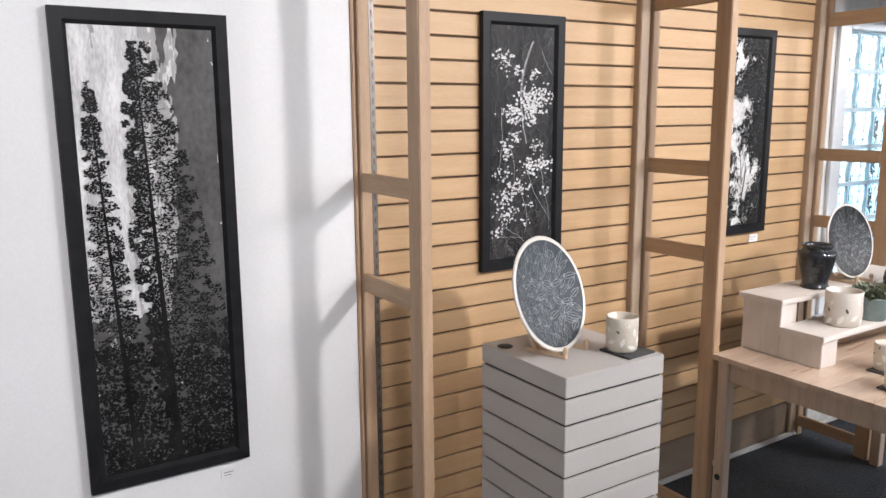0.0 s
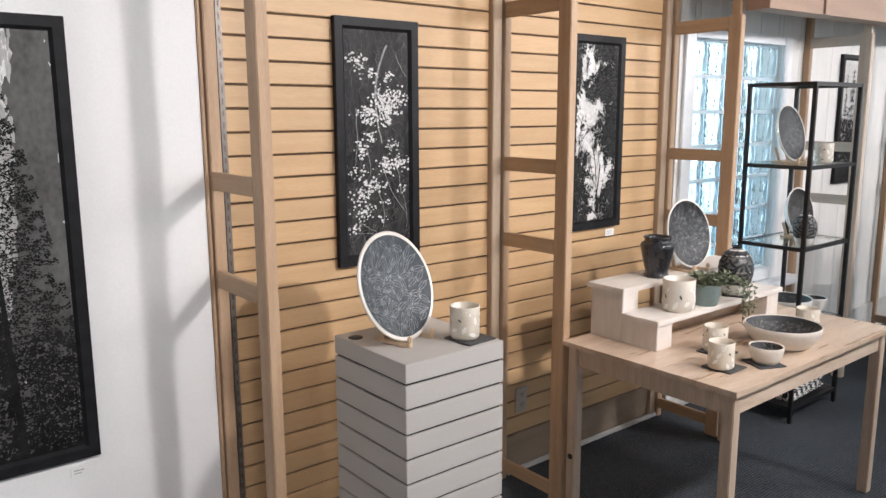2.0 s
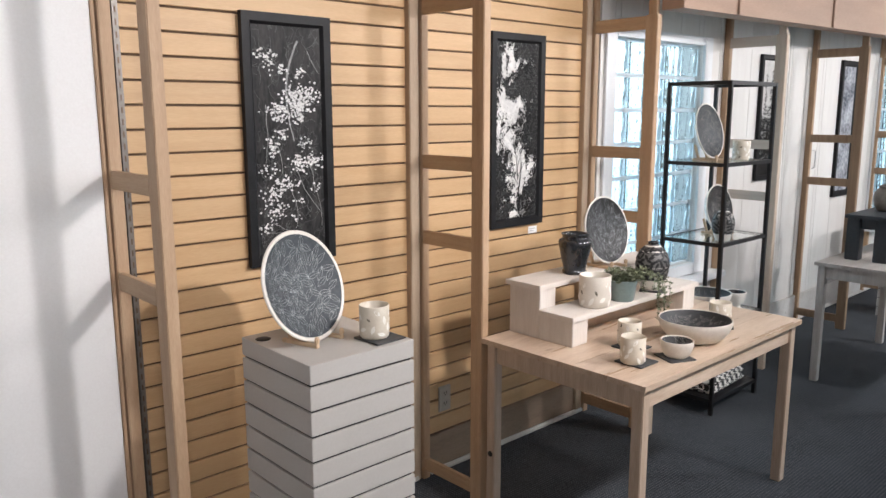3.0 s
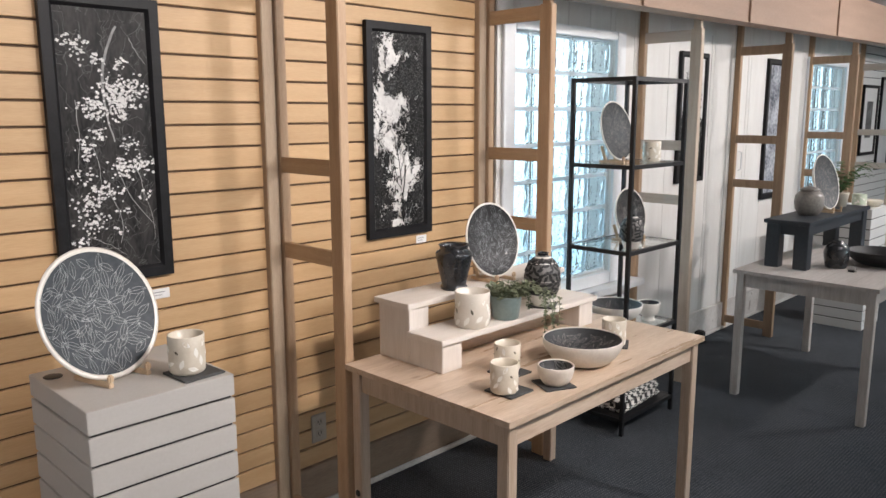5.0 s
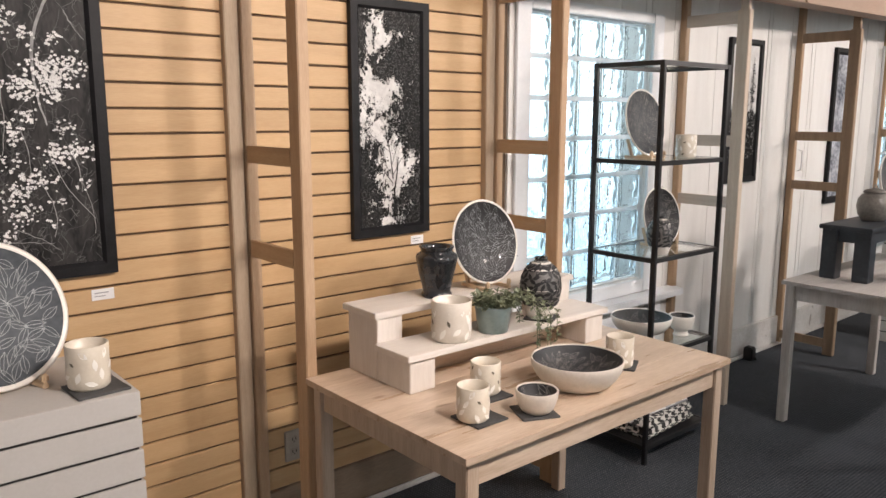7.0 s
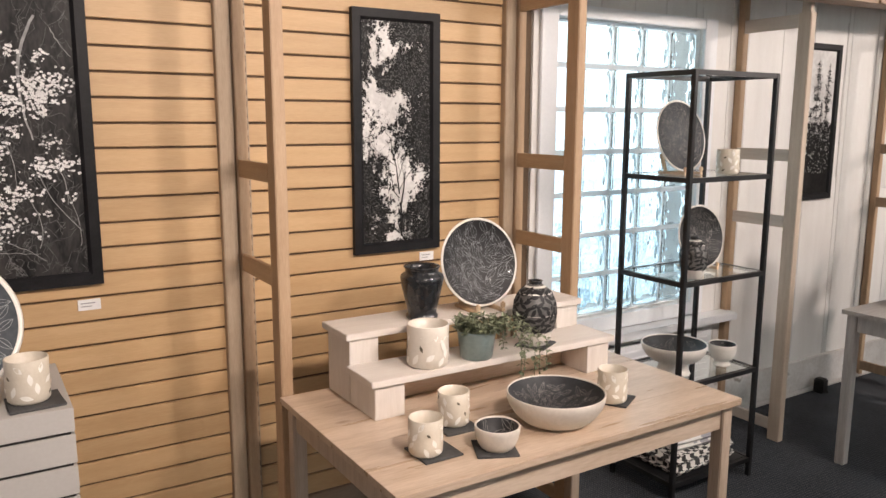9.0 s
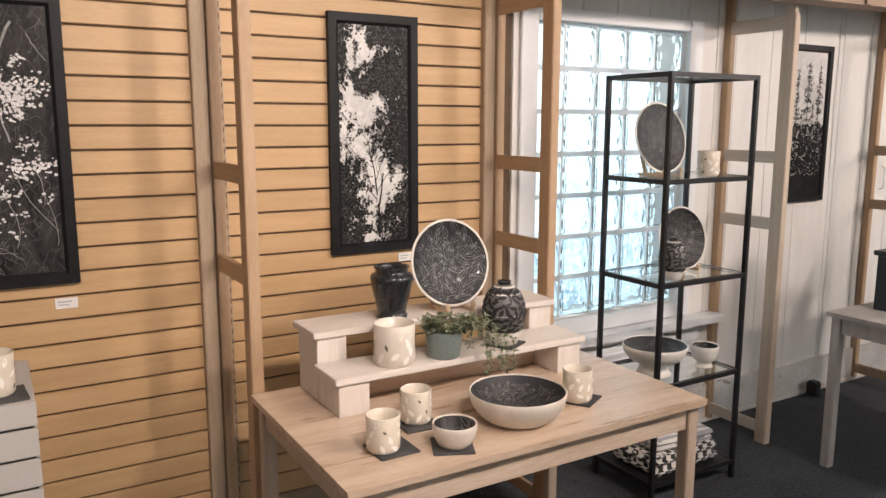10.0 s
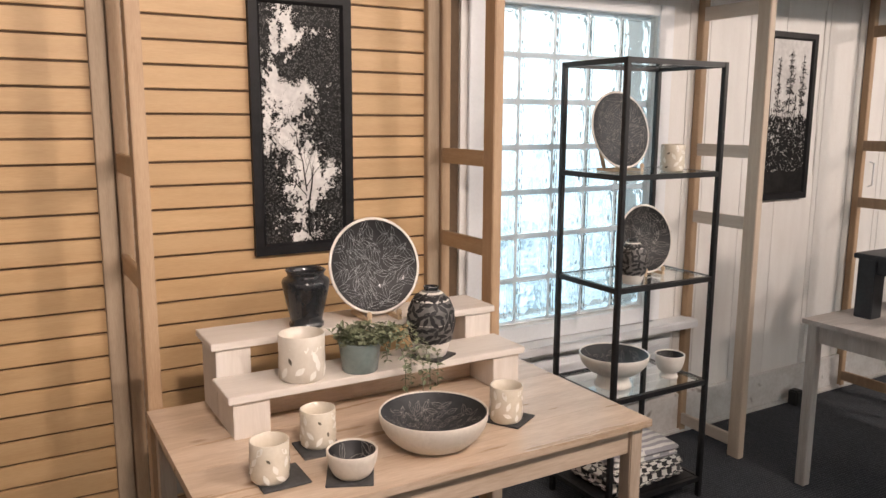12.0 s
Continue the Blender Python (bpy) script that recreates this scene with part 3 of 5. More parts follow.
def framed(name, x0, x1, z0, z1, wall_y, depth, rim, sheet, label):
    t = thing(name, pose(x0, wall_y, z0), label, "picture", "framed black-and-white photographs")
    w, h = x1 - x0, z1 - z0
    fr = bmesh.new()
    # mitred moulding: a stepped section swept round the four corners
    section = [(0, -0.001), (0, -depth), (rim * 0.75, -depth), (rim, -depth * 0.55), (rim, -0.001)]
    loops = []
    for k, (sx, sz) in enumerate(((0, 0), (1, 0), (1, 1), (0, 1))):
        loops.append([fr.verts.new((w * sx + (o if sx == 0 else -o), y, h * sz + (o if sz == 0 else -o))) for o, y in section])
    for k in range(4):
        a, b = loops[k], loops[(k + 1) % 4]
        for i in range(5):
            j = (i + 1) % 5
            fr.faces.new((a[i], a[j], b[j], b[i]))
    part("frame", fr, FRAMEBLACK, t)
    part("print", boxes((rim - 0.004, w - rim + 0.004, -depth * 0.5, -0.002, rim - 0.004, h - rim + 0.004)), sheet, t)
    return t, rim, w - 2 * rim, h - 2 * rim, -depth * 0.5 - 0.0008


def printed(t, bm, material, name, rim, w, h):
    clip(bm, w, h)
    bm.normal_update()
    for f in bm.faces:
        if f.normal.y > 0:
            f.normal_flip()
    return tagged(part(name, bm, material, t, m=pose(rim, 0, rim), fix=False), kind="stuff")


# two pines before a pale cliff
rng = random.Random(4)
t, rim, w, h, y = framed("framed_photograph", 0.806, 1.238, 0.611, 1.872, WALL - 0.02, 0.022, 0.04, paper("pale_cliff", (0.42, 0.41, 0.41), (0.82, 0.81, 0.80), 5, (5, 1, 1.2)), "tall black-framed photograph of two dark pines")
bm, mid = bmesh.new(), bmesh.new()
for k in range(5200):
    a, v = rng.random(), rng.random()
    d = a - 0.6 - 0.05 * math.sin(9 * v) + 0.16 * noise.noise((a * 9, v * 5, 1.0))
    if d > 0.05:
        fleck(bm, w * a, h * (1 - v), 0.017 * rng.uniform(0.4, 1), y, rng, 6, 2.2)
    elif d > -0.1 and rng.random() < 0.5:
        fleck(mid, w * a, h * (1 - v), 0.008 * rng.uniform(0.4, 1), y - 0.0003, rng, 5, 4.0)
    elif noise.noise((a * 16, v * 4, 7.0)) > 0.32:
        fleck(mid, w * a, h * (1 - v), 0.004 * rng.uniform(0.4, 1), y - 0.0003, rng, 5, 5.0)
for k in range(4500):
    fleck(bm, w * rng.random(), h * (rng.random() ** 2.0) * 0.36, 0.012 * rng.uniform(0.4, 1), y - 0.0006, rng, 6, 1.4)
printed(t, mid, paper("pale_grey_cliff", (0.3, 0.295, 0.29), (0.5, 0.49, 0.48), 9, (4, 1, 1)), "cliff_streak", rim, w, h)
printed(t, bm, paper("grey_cliff", (0.06, 0.058, 0.056), (0.13, 0.127, 0.124), 7, (1.5, 1, 1)), "cliff_shade", rim, w, h)


def clumped_pine(bm, axis, top, left, right, trunk, n, seed, y):
    """A printed old pine: foliage in clumps along spreading limbs; axis, left and right are given down the tree."""
    fs = (0, 0.15, 0.3, 0.45, 0.6, 0.75, 0.88, 1)
    put = lambda f, q: (w * (np.interp(f, (0, 1), axis) + q), top * (1 - f))
    for i in range(12):
        stroke(bm, put(i / 12, 0), put((i + 1) / 12, 0), 0.001 + trunk * i / 12, 0.001 + trunk * (i + 1) / 12, y)
    for i in range(70):
        f = rng.uniform(0.08, 0.86)
        s = rng.choice((-1, 1))
        q = np.interp(f, fs, right if s > 0 else left) * rng.uniform(0.6, 1.0)
        stroke(bm, put(f, 0), put(f + rng.uniform(-0.02, 0.03), s * q), 0.0013, 0.0006, y)
    for k in range(n):
        f, s = rng.random() ** 0.85, rng.choice((-1, 1))
        lim = np.interp(f, fs, right if s > 0 else left)
        u = rng.random() ** 0.8 * 1.12
        q = s * u * lim
        clump = noise.noise((q * 9, f * 44, seed)) + 0.5 * noise.noise((q * 26, f * 100, seed + 3))
        if clump > -0.4 + 0.66 * max(0, u - 0.38) + 0.9 * max(0, f - 0.74):
            x, z = put(f, q)
            fleck(bm, x, z, 0.0034 * rng.uniform(0.4, 1.3), y, rng, 5, 0.7)


bm = bmesh.new()
clumped_pine(bm, (0.43, 0.56), h * 0.97, (0.04, 0.12, 0.14, 0.17, 0.15, 0.13, 0.1, 0.08), (0.09, 0.21, 0.29, 0.35, 0.42, 0.44, 0.4, 0.34), 0.0095, 26000, 2.0, y - 0.0014)
clumped_pine(bm, (0.1, 0.24), h * 0.885, (0.03, 0.08, 0.1, 0.14, 0.17, 0.18, 0.16, 0.14), (0.03, 0.06, 0.09, 0.1, 0.13, 0.11, 0.09, 0.08), 0.007, 9500, 6.0, y - 0.0014)
for cx, tp, hw in ((0.85, 0.36, 0.16), (0.7, 0.3, 0.14), (0.05, 0.3, 0.14), (0.36, 0.2, 0.13), (0.97, 0.33, 0.12)):
    pine(bm, w * cx, h * tp, 0, w * hw, 0.003, rng, y - 0.0008, 4.0, 0, 0, 0.0042, 0.5)
for k in range(6000):
    v = rng.random() ** 2.2
    fleck(bm, w * rng.random(), h * v * 0.3, 0.006 * rng.uniform(0.4, 1.1), y - 0.0008, rng)
printed(t, bm, INK, "pine_print", rim, w, h)

# white blossom on a dark ground
t, rim, w, h, y = framed("framed_photograph", 2.096, 2.452, 1.062, 1.94, WALL, 0.024, 0.04, paper("dark_thicket", (0.010, 0.010, 0.011), (0.05, 0.048, 0.047), 9, (2.5, 1, 0.8)), "black-framed photograph of white blossom on dark ground")
bm = bmesh.new()
for k in range(230):
    x, z = w * rng.random(), h * rng.random() ** 1.3
    for j in range(5):
        q = (x + rng.uniform(-0.02, 0.02), z + rng.uniform(-0.01, 0.03))
        stroke(bm, (x, z), q, 0.0006, 0.0005, y)
        x, z = q
printed(t, bm, SOFTINK, "twig_print", rim, w, h)
bm = bmesh.new()


def wander(bm, p, q, w0, w1, bend, n=9):
    """A crooked stem drawn in short strokes."""
    last = p
    for i in range(1, n + 1):
        s = i / n
        nxt = (p[0] + (q[0] - p[0]) * s + bend * math.sin(3.14 * s) + rng.uniform(-0.002, 0.002), p[1] + (q[1] - p[1]) * s + rng.uniform(-0.002, 0.002))
        stroke(bm, last, nxt, w0 + (w1 - w0) * (i - 1) / n, w0 + (w1 - w0) * s, y - 0.0003)
        last = nxt


wander(bm, (w * 0.66, h * 0.94), (w * 0.47, h * 0.72), 0.0036, 0.0045, -0.012)
wander(bm, (w * 0.47, h * 0.72), (w * 0.56, h * 0.5), 0.004, 0.002, -0.006)
for p, q, wd, bend in (((0.55, 0.42), (0.97, 0.16), 0.0014, -0.02), ((0.75, 0.42), (0.85, 0.26), 0.0013, 0.01), ((0.3, 0.5), (0.36, 0.3), 0.0013, 0.01), ((0.45, 0.3), (0.55, 0.1), 0.0013, 0.02),
                       ((0.1, 0.1), (0.55, 0.08), 0.0009, 0.0), ((0.2, 0.14), (0.6, 0.05), 0.0009, 0.01), ((0.8, 0.9), (0.97, 0.8), 0.0013, -0.005), ((0.16, 0.66), (0.14, 0.4), 0.0012, 0.006), ((0.85, 0.3), (0.95, 0.1), 0.0009, 0.01)):
    wander(bm, (w * p[0], h * p[1]), (w * q[0], h * q[1]), wd, wd * 0.6, bend)
printed(t, bm, paper("grey_branch", (0.2, 0.2, 0.2), (0.42, 0.42, 0.41), 12), "branch_print", rim, w, h)
bm = bmesh.new()
for cx, cy, n, sx, sz in ((0.14, 0.12, 9, 0.06, 0.014), (0.28, 0.16, 12, 0.08, 0.022), (0.4, 0.19, 7, 0.06, 0.012), (0.68, 0.195, 9, 0.06, 0.014), (0.6, 0.32, 62, 0.12, 0.034), (0.78, 0.285, 26, 0.1, 0.018),
                          (0.4, 0.36, 26, 0.11, 0.018), (0.7, 0.35, 26, 0.09, 0.022), (0.36, 0.4, 8, 0.07, 0.012), (0.68, 0.405, 6, 0.06, 0.01), (0.36, 0.47, 11, 0.05, 0.014), (0.24, 0.53, 16, 0.05, 0.018),
                          (0.72, 0.51, 10, 0.07, 0.016), (0.66, 0.6, 26, 0.08, 0.024), (0.88, 0.585, 18, 0.07, 0.016), (0.2, 0.62, 10, 0.07, 0.02), (0.4, 0.69, 24, 0.09, 0.02), (0.2, 0.74, 18, 0.08, 0.024),
                          (0.22, 0.82, 14, 0.08, 0.02), (0.4, 0.8, 6, 0.08, 0.014), (0.1, 0.88, 7, 0.05, 0.014), (0.55, 0.86, 3, 0.04, 0.01), (0.87, 0.71, 4, 0.04, 0.012), (0.6, 0.77, 3, 0.05, 0.01)):
    for k in range(int(n * 2.4)):
        px, pz, s = w * (cx + rng.gauss(0, sx)), h * (1 - cy + rng.gauss(0, sz)), rng.uniform(0.45, 1.0)
        a0 = rng.uniform(0, 1.5)
        for i in range(4):
            fleck(bm, px + 0.0035 * s * math.cos(a0 + i * 1.571), pz + 0.0028 * s * math.sin(a0 + i * 1.571), 0.003 * s, y - 0.0006, rng, 6)
printed(t, bm, WHITEINK, "blossom", rim, w, h)

# bare tree against bright cloud between dark crowns
t, rim, w, h, y = framed("framed_photograph", 3.307, 3.669, 1.072, 1.953, WALL, 0.024, 0.04, paper("bright_cloud", (0.55, 0.54, 0.53), (0.86, 0.85, 0.83), 7), "black-framed photograph of a bare tree against cloud")
VS = (0, 0.05, 0.12, 0.18, 0.28, 0.33, 0.4, 0.46, 0.55, 0.6, 0.65, 0.72, 0.78, 0.86, 1.01)
LEFT = (0.14, 0.12, 0.12, 0.08, 0.05, 0.05, 0.03, 0.03, 0.05, 0.1, 0.18, 0.28, 0.32, 0.38, 0.42)
RIGHT = (0.3, 0.42, 0.62, 0.24, 0.2, 0.6, 0.66, 0.5, 0.44, 0.58, 0.86, 0.92, 0.72, 0.62, 0.48)
bm, bm2 = bmesh.new(), bmesh.new()


def cloud_edge(a, v):
    """Below 0 in the bright cloud, above 0 in the dark crowns."""
    n = 0.3 * noise.noise((a * 4, v * 10, 3.0)) + 0.3 * noise.noise((a * 10, v * 24, 5.0)) + 0.26 * noise.noise((a * 28, v * 62, 9.0))
    return max(np.interp(v, VS, LEFT) - a, a - np.interp(v, VS, RIGHT)) + n - 0.05


for k in range(60000):
    a, v = rng.random(), rng.random()
    d = cloud_edge(a, v)
    if d > 0.13 and k < 16000:
        fleck(bm, w * a, h * (1 - v), 0.008 * rng.uniform(0.5, 1.2), y - 0.0004, rng)
    elif d > 0.1 and rng.random() < 0.16:
        fleck(bm2, w * a, h * (1 - v), 0.0026 * rng.uniform(0.4, 1.3), y - 0.0014, rng)
    elif rng.random() < min(1.0, max(0.0, 0.62 + 3.6 * d)):
        fleck(bm, w * a, h * (1 - v), 0.0026 * rng.uniform(0.4, 1.3), y - 0.0006, rng)


def limb(p, ang, ln, wd, depth):
    """A forking bare branch."""
    for j in range(4):
        q = (p[0] + math.cos(ang) * ln / 4, p[1] + math.sin(ang) * ln / 4)
        stroke(bm, p, q, wd, wd * 0.85, y - 0.0008)
        p, wd = q, wd * 0.85
        ang += rng.uniform(-0.22, 0.22) + 0.06 * (1.57 - ang)
        if depth and rng.random() < 0.85:
            limb(p, ang + rng.choice((-1, 1)) * rng.uniform(0.4, 0.9), ln * rng.uniform(0.45, 0.75), wd * 0.6, depth - 1)


limb((w * 0.56, h * 0.02), 1.62, h * 0.3, 0.0042, 0)
limb((w * 0.53, h * 0.22), 1.7, h * 0.26, 0.0026, 3)
limb((w * 0.53, h * 0.2), 2.3, h * 0.2, 0.0018, 3)
limb((w * 0.53, h * 0.24), 1.0, h * 0.18, 0.0016, 3)
printed(t, bm, INK, "dark_crown", rim, w, h)
printed(t, bm2, paper("mid_grey_print", (0.045, 0.045, 0.045), (0.14, 0.14, 0.14), 12), "grey_leaf", rim, w, h)

# slender pines above a black foot
t, rim, w, h, y = framed("framed_photograph", 5.903, 6.277, 1.135, 1.976, WALL, 0.024, 0.036, paper("misty_sky", (0.5, 0.49, 0.48), (0.72, 0.71, 0.69), 5), "black-framed photograph of slender pines in mist")
bm = bmesh.new()
for cx, tp, hw in ((0.5, 0.93, 0.19), (0.2, 0.88, 0.14), (0.82, 0.9, 0.15), (0.66, 0.66, 0.1), (0.35, 0.6, 0.1), (0.06, 0.55, 0.1)):
    pine(bm, w * cx, h * tp, h * 0.2, w * hw, 0.003, rng, y - 0.0004, 2.2, 0, 0, 0.0042, 0.6)
box(bm, 0, w, y - 0.0018, y - 0.0012, 0, h * 0.14)
for k in range(3400):
    fleck(bm, w * rng.random(), h * rng.random() ** 2.1 * 0.5, 0.009 * rng.uniform(0.5, 1.1), y - 0.0006, rng)
printed(t, bm, INK, "pine_print", rim, w, h)

# pictures further along
# blue-grey blotches in the print colour stand for reflections on its glass
t, rim, w, h, y = framed("framed_photograph", 7.28, 7.62, 0.92, 1.995, WALL, 0.024, 0.045, paper("reflection_print", (0.1, 0.11, 0.13), (0.55, 0.57, 0.62), 6, (1, 1, 1), 0.12), "black-framed photograph with glossy glass, on white boards")
t, rim, w, h, y = framed("framed_photograph", 9.62, 10.1, 1.17, 1.86, WALL, 0.024, 0.03, paper("white_mat", (0.66, 0.66, 0.65), (0.72, 0.72, 0.71), 5), "black-framed photograph with a wide white mat")
part("photograph", boxes((0.15, 0.33, y - 0.002, y - 0.0002, 0.17, 0.53)), paper("grey_photo", (0.04, 0.04, 0.04), (0.2, 0.2, 0.2), 9), t)
t, rim, w, h, y = framed("framed_photograph", 10.2, 10.6, 1.0, 1.95, WALL, 0.024, 0.03, paper("white_mat_two", (0.5, 0.5, 0.5), (0.6, 0.6, 0.6), 5), "black-framed photograph on the white slat wall")


def label_card(x0, z0, y, wdt=0.065, hgt=0.034):
    t = thing("label_card", pose(x0, y, z0), "small white printed label card under a picture", "label", "picture labels")
    part("card", boxes((0, wdt, -0.003, -0.0005, 0, hgt)), CARD, t)
    part("line", boxes((0.008, wdt * 0.75, -0.0036, -0.0031, hgt * 0.6, hgt * 0.7)), PRINTGREY, t)
    part("line", boxes((0.008, wdt * 0.6, -0.0036, -0.0031, hgt * 0.32, hgt * 0.4)), PRINTGREY, t)


label_card(1.156, 0.552, WALL - 0.02, 0.048, 0.03)
label_card(2.376, 0.979, WALL)
label_card(3.591, 1.022, WALL, 0.062)

# ---- pottery ----
CREAM = surf("cream_porcelain", (0.63, 0.56, 0.455), (0.71, 0.645, 0.54), 0.35, 14, 120, 0.08, coat=0.2)
# brighter cream stands for light caught by the carved leaves
CREAMLEAF = surf("carved_cream_highlight", (0.84, 0.80, 0.73), (0.90, 0.87, 0.81), 0.4, 14, 120, 0.0)
# dark colour stands for the shade inside cut-outs; nothing is cut through
HOLE = surf("cut_shadow", (0.10, 0.085, 0.06), (0.16, 0.14, 0.1), 0.8, 14, 120, 0.0)
CLAY = surf("pale_clay", (0.62, 0.56, 0.49), (0.72, 0.66, 0.58), 0.6, 9, 110, 0.08)
WHITERIM = surf("ivory_glaze", (0.74, 0.70, 0.64), (0.82, 0.78, 0.72), 0.35, 9, 110, 0.05, coat=0.2)
SLATEGLAZE = surf("slate_blue_glaze", (0.022, 0.026, 0.031), (0.055, 0.062, 0.070), 0.6, 7, 70, 0.05)
BOWLGLAZE = surf("satin_charcoal_glaze", (0.014, 0.015, 0.017), (0.035, 0.038, 0.042), 0.58, 10, 60, 0.06, coat=0.03)
BLACKGLAZE = surf("black_glaze", (0.008, 0.008, 0.009), (0.024, 0.024, 0.026), 0.56, 9, 60, 0.05, coat=0.06)
CHARCOAL = surf("charcoal_glaze", (0.014, 0.015, 0.017), (0.03, 0.033, 0.037), 0.26, 10, 60, 0.015, coat=0.35)
INCISED = surf("incised_line", (0.22, 0.23, 0.24), (0.40, 0.42, 0.43), 0.6, 30, 90, 0.0)
DIMLINE = surf("faint_incised_line", (0.16, 0.15, 0.14), (0.29, 0.275, 0.26), 0.6, 30, 90, 0.0)
SLATE = surf("slate_tile", (0.035, 0.035, 0.036), (0.075, 0.075, 0.076), 0.7, 16, 90, 0.2)
TEAL = surf("grey_green_glaze", (0.16, 0.21, 0.21), (0.22, 0.28, 0.27), 0.35, 8, 90, 0.05, coat=0.2)
SOIL = surf("potting_soil", (0.02, 0.015, 0.01), (0.06, 0.045, 0.03), 0.95, 60, 200, 0.6)
LEAF = surf("grey_green_leaf", (0.12, 0.145, 0.085), (0.26, 0.285, 0.18), 0.45, 30, 90, 0.0, each=0.1)
FERN = surf("fern_green", (0.05, 0.11, 0.03), (0.11, 0.2, 0.06), 0.5, 30, 90, 0.0)
PEG = surf("pale_beech", (0.55, 0.40, 0.26), (0.66, 0.50, 0.34), 0.5, 5, 60, 0.05, stretch=(1, 8, 8))
BENCH = surf("blue_black_paint", (0.022, 0.027, 0.034), (0.038, 0.044, 0.052), 0.45, 5, 80, 0.06)
STONEWARE = surf("grey_brown_stoneware", (0.13, 0.115, 0.10), (0.26, 0.235, 0.21), 0.35, 12, 80, 0.06, coat=0.2)


def leaf_lines(bm, f, u, v, ang, ln, wd, line=0.0009, rib=True):
    """One incised leaf outline drawn through f(u, v), a map from a flat sheet to the surface."""
    def at(s, o):
        a, b = s * ln, o * wd
        return u + a * math.cos(ang) - b * math.sin(ang), v + a * math.sin(ang) + b * math.cos(ang)
    n = 7
    for side in (-1, 1, 0) if rib else (-1, 1):
        prev = None
        for i in range(n + 1):
            s = i / n - 0.5
            o = side * 0.5 * math.cos(math.pi * s)
            p = at(s, o)
            q = at(s, o + 2 * line / wd)
            cur = (bm.verts.new(f(*p)), bm.verts.new(f(*q)))
            if prev:
                bm.faces.new((prev[0], cur[0], cur[1], prev[1]))
            prev = cur


def leaf_patch(bm, f, u, v, ang, ln, wd):
    n = 6
    ring = []
    for side in (1, -1):
        for i in range(n):
            s = (i / n - 0.5) * side
            o = side * 0.5 * math.cos(math.pi * s)
            a, b = s * ln, o * wd
            ring.append(bm.verts.new(f(u + a * math.cos(ang) - b * math.sin(ang), v + a * math.sin(ang) + b * math.cos(ang))))
    bm.faces.new(ring)


def scatter(rng, n, gap, sample):
    """Points at least gap apart."""
    pts = []
    for _ in range(n * 40):
        p = sample()
        if all((p[0] - q[0]) ** 2 + (p[1] - q[1]) ** 2 > gap * gap for q in pts):
            pts.append(p)
            if len(pts) == n:
                break
    return pts


def disc_sampler(rng, r):
    def one():
        a, q = rng.uniform(0, 6.283), r * math.sqrt(rng.random())
        return q * math.cos(a), q * math.sin(a)
    return one


def dish_profile(R, depth, z):
    """Height of the inner surface at radius r."""
    return lambda r: z + depth * min(1.0, r / R) ** 2.6


def plate(name, m, R, depth, label, glaze, lines, seed, n, ln, rim=0.008, rib=True, line=0.0005):
    """Wide shallow dish, axis along z, foot at z = 0."""
    rng = random.Random(seed)
    t = thing(name, m, label, "plate")
    g = dish_profile(R - rim, depth, 0.010)
    outer = [(0, 0.0), (R * 0.5, 0.0), (R * 0.56, 0.002), (R * 0.8, depth * 0.45), (R - 0.003, depth + 0.004), (R, depth + 0.009), (R - rim * 0.5, depth + 0.0125), (R - rim, depth + 0.0095)]
    part("body", turned(outer + [((R - rim) * q, g((R - rim) * q) - 0.0015) for q in (0.98, 0.85, 0.7, 0.5, 0.25, 0)], 64), WHITERIM, t)
    inner = [((R - rim - 0.0006) * i / 14, g((R - rim) * i / 14) + 0.0005) for i in range(15)]
    part("glazed_well", turned(inner, 64), glaze, t, "dark glazed well")
    bm = bmesh.new()
    f = lambda u, v: (u, v, g(math.hypot(u, v)) + 0.0011)
    for u, v in scatter(rng, n, ln * 0.46, disc_sampler(rng, (R - rim) * 0.9)):
        leaf_lines(bm, f, u, v, rng.uniform(0, 3.14), ln * rng.uniform(0.85, 1.1), ln * 0.36, line, rib)
    tagged(part("incised_leaves", bm, lines, t, "pale incised leaf outlines"), kind="stuff")
    return t


def plate_stand(x, y, z, rz, width, label="small pale beech plate stand"):
    t = thing("plate_stand", pose(x, y, z, 0, 0, rz), label, "plate stand", "plate stands")
    for s in (-1, 1):
        part("foot", boxes((s * width - 0.007, s * width + 0.007, -0.05, 0.09, 0, 0.012), bevel=0.002), PEG, t)
        part("peg", boxes((s * width - 0.0075, s * width + 0.0075, -0.052, -0.038, 0.0125, 0.034), bevel=0.004), PEG, t)
        part("arm", boxes((-0.007, 0.007, -0.006, 0.006, 0, 0.075), bevel=0.002), PEG, t, m=pose(s * width, 0.055, 0.012, -20))
    part("crossbar", boxes((-width + 0.0075, width - 0.0075, 0.06, 0.074, 0.001, 0.011), bevel=0.002), PEG, t)
    return t


def stand_plate(x, y, z, R, depth, lean, rz, lift=0.006, **kw):
    """Leans a dish on a stand; x, y is the middle of the dish's lower rim."""
    a = radians(90 - lean)
    cz = z + lift + R * math.cos(radians(lean))
    m = pose(x, y, z, 0, 0, rz) @ pose(0, 0.026 + R * math.sin(radians(lean)), cz - z, 90 - lean)
    plate_stand(x, y + 0.0, z, rz, R * 0.33)
    return plate("display_plate", m, R, depth, **kw)


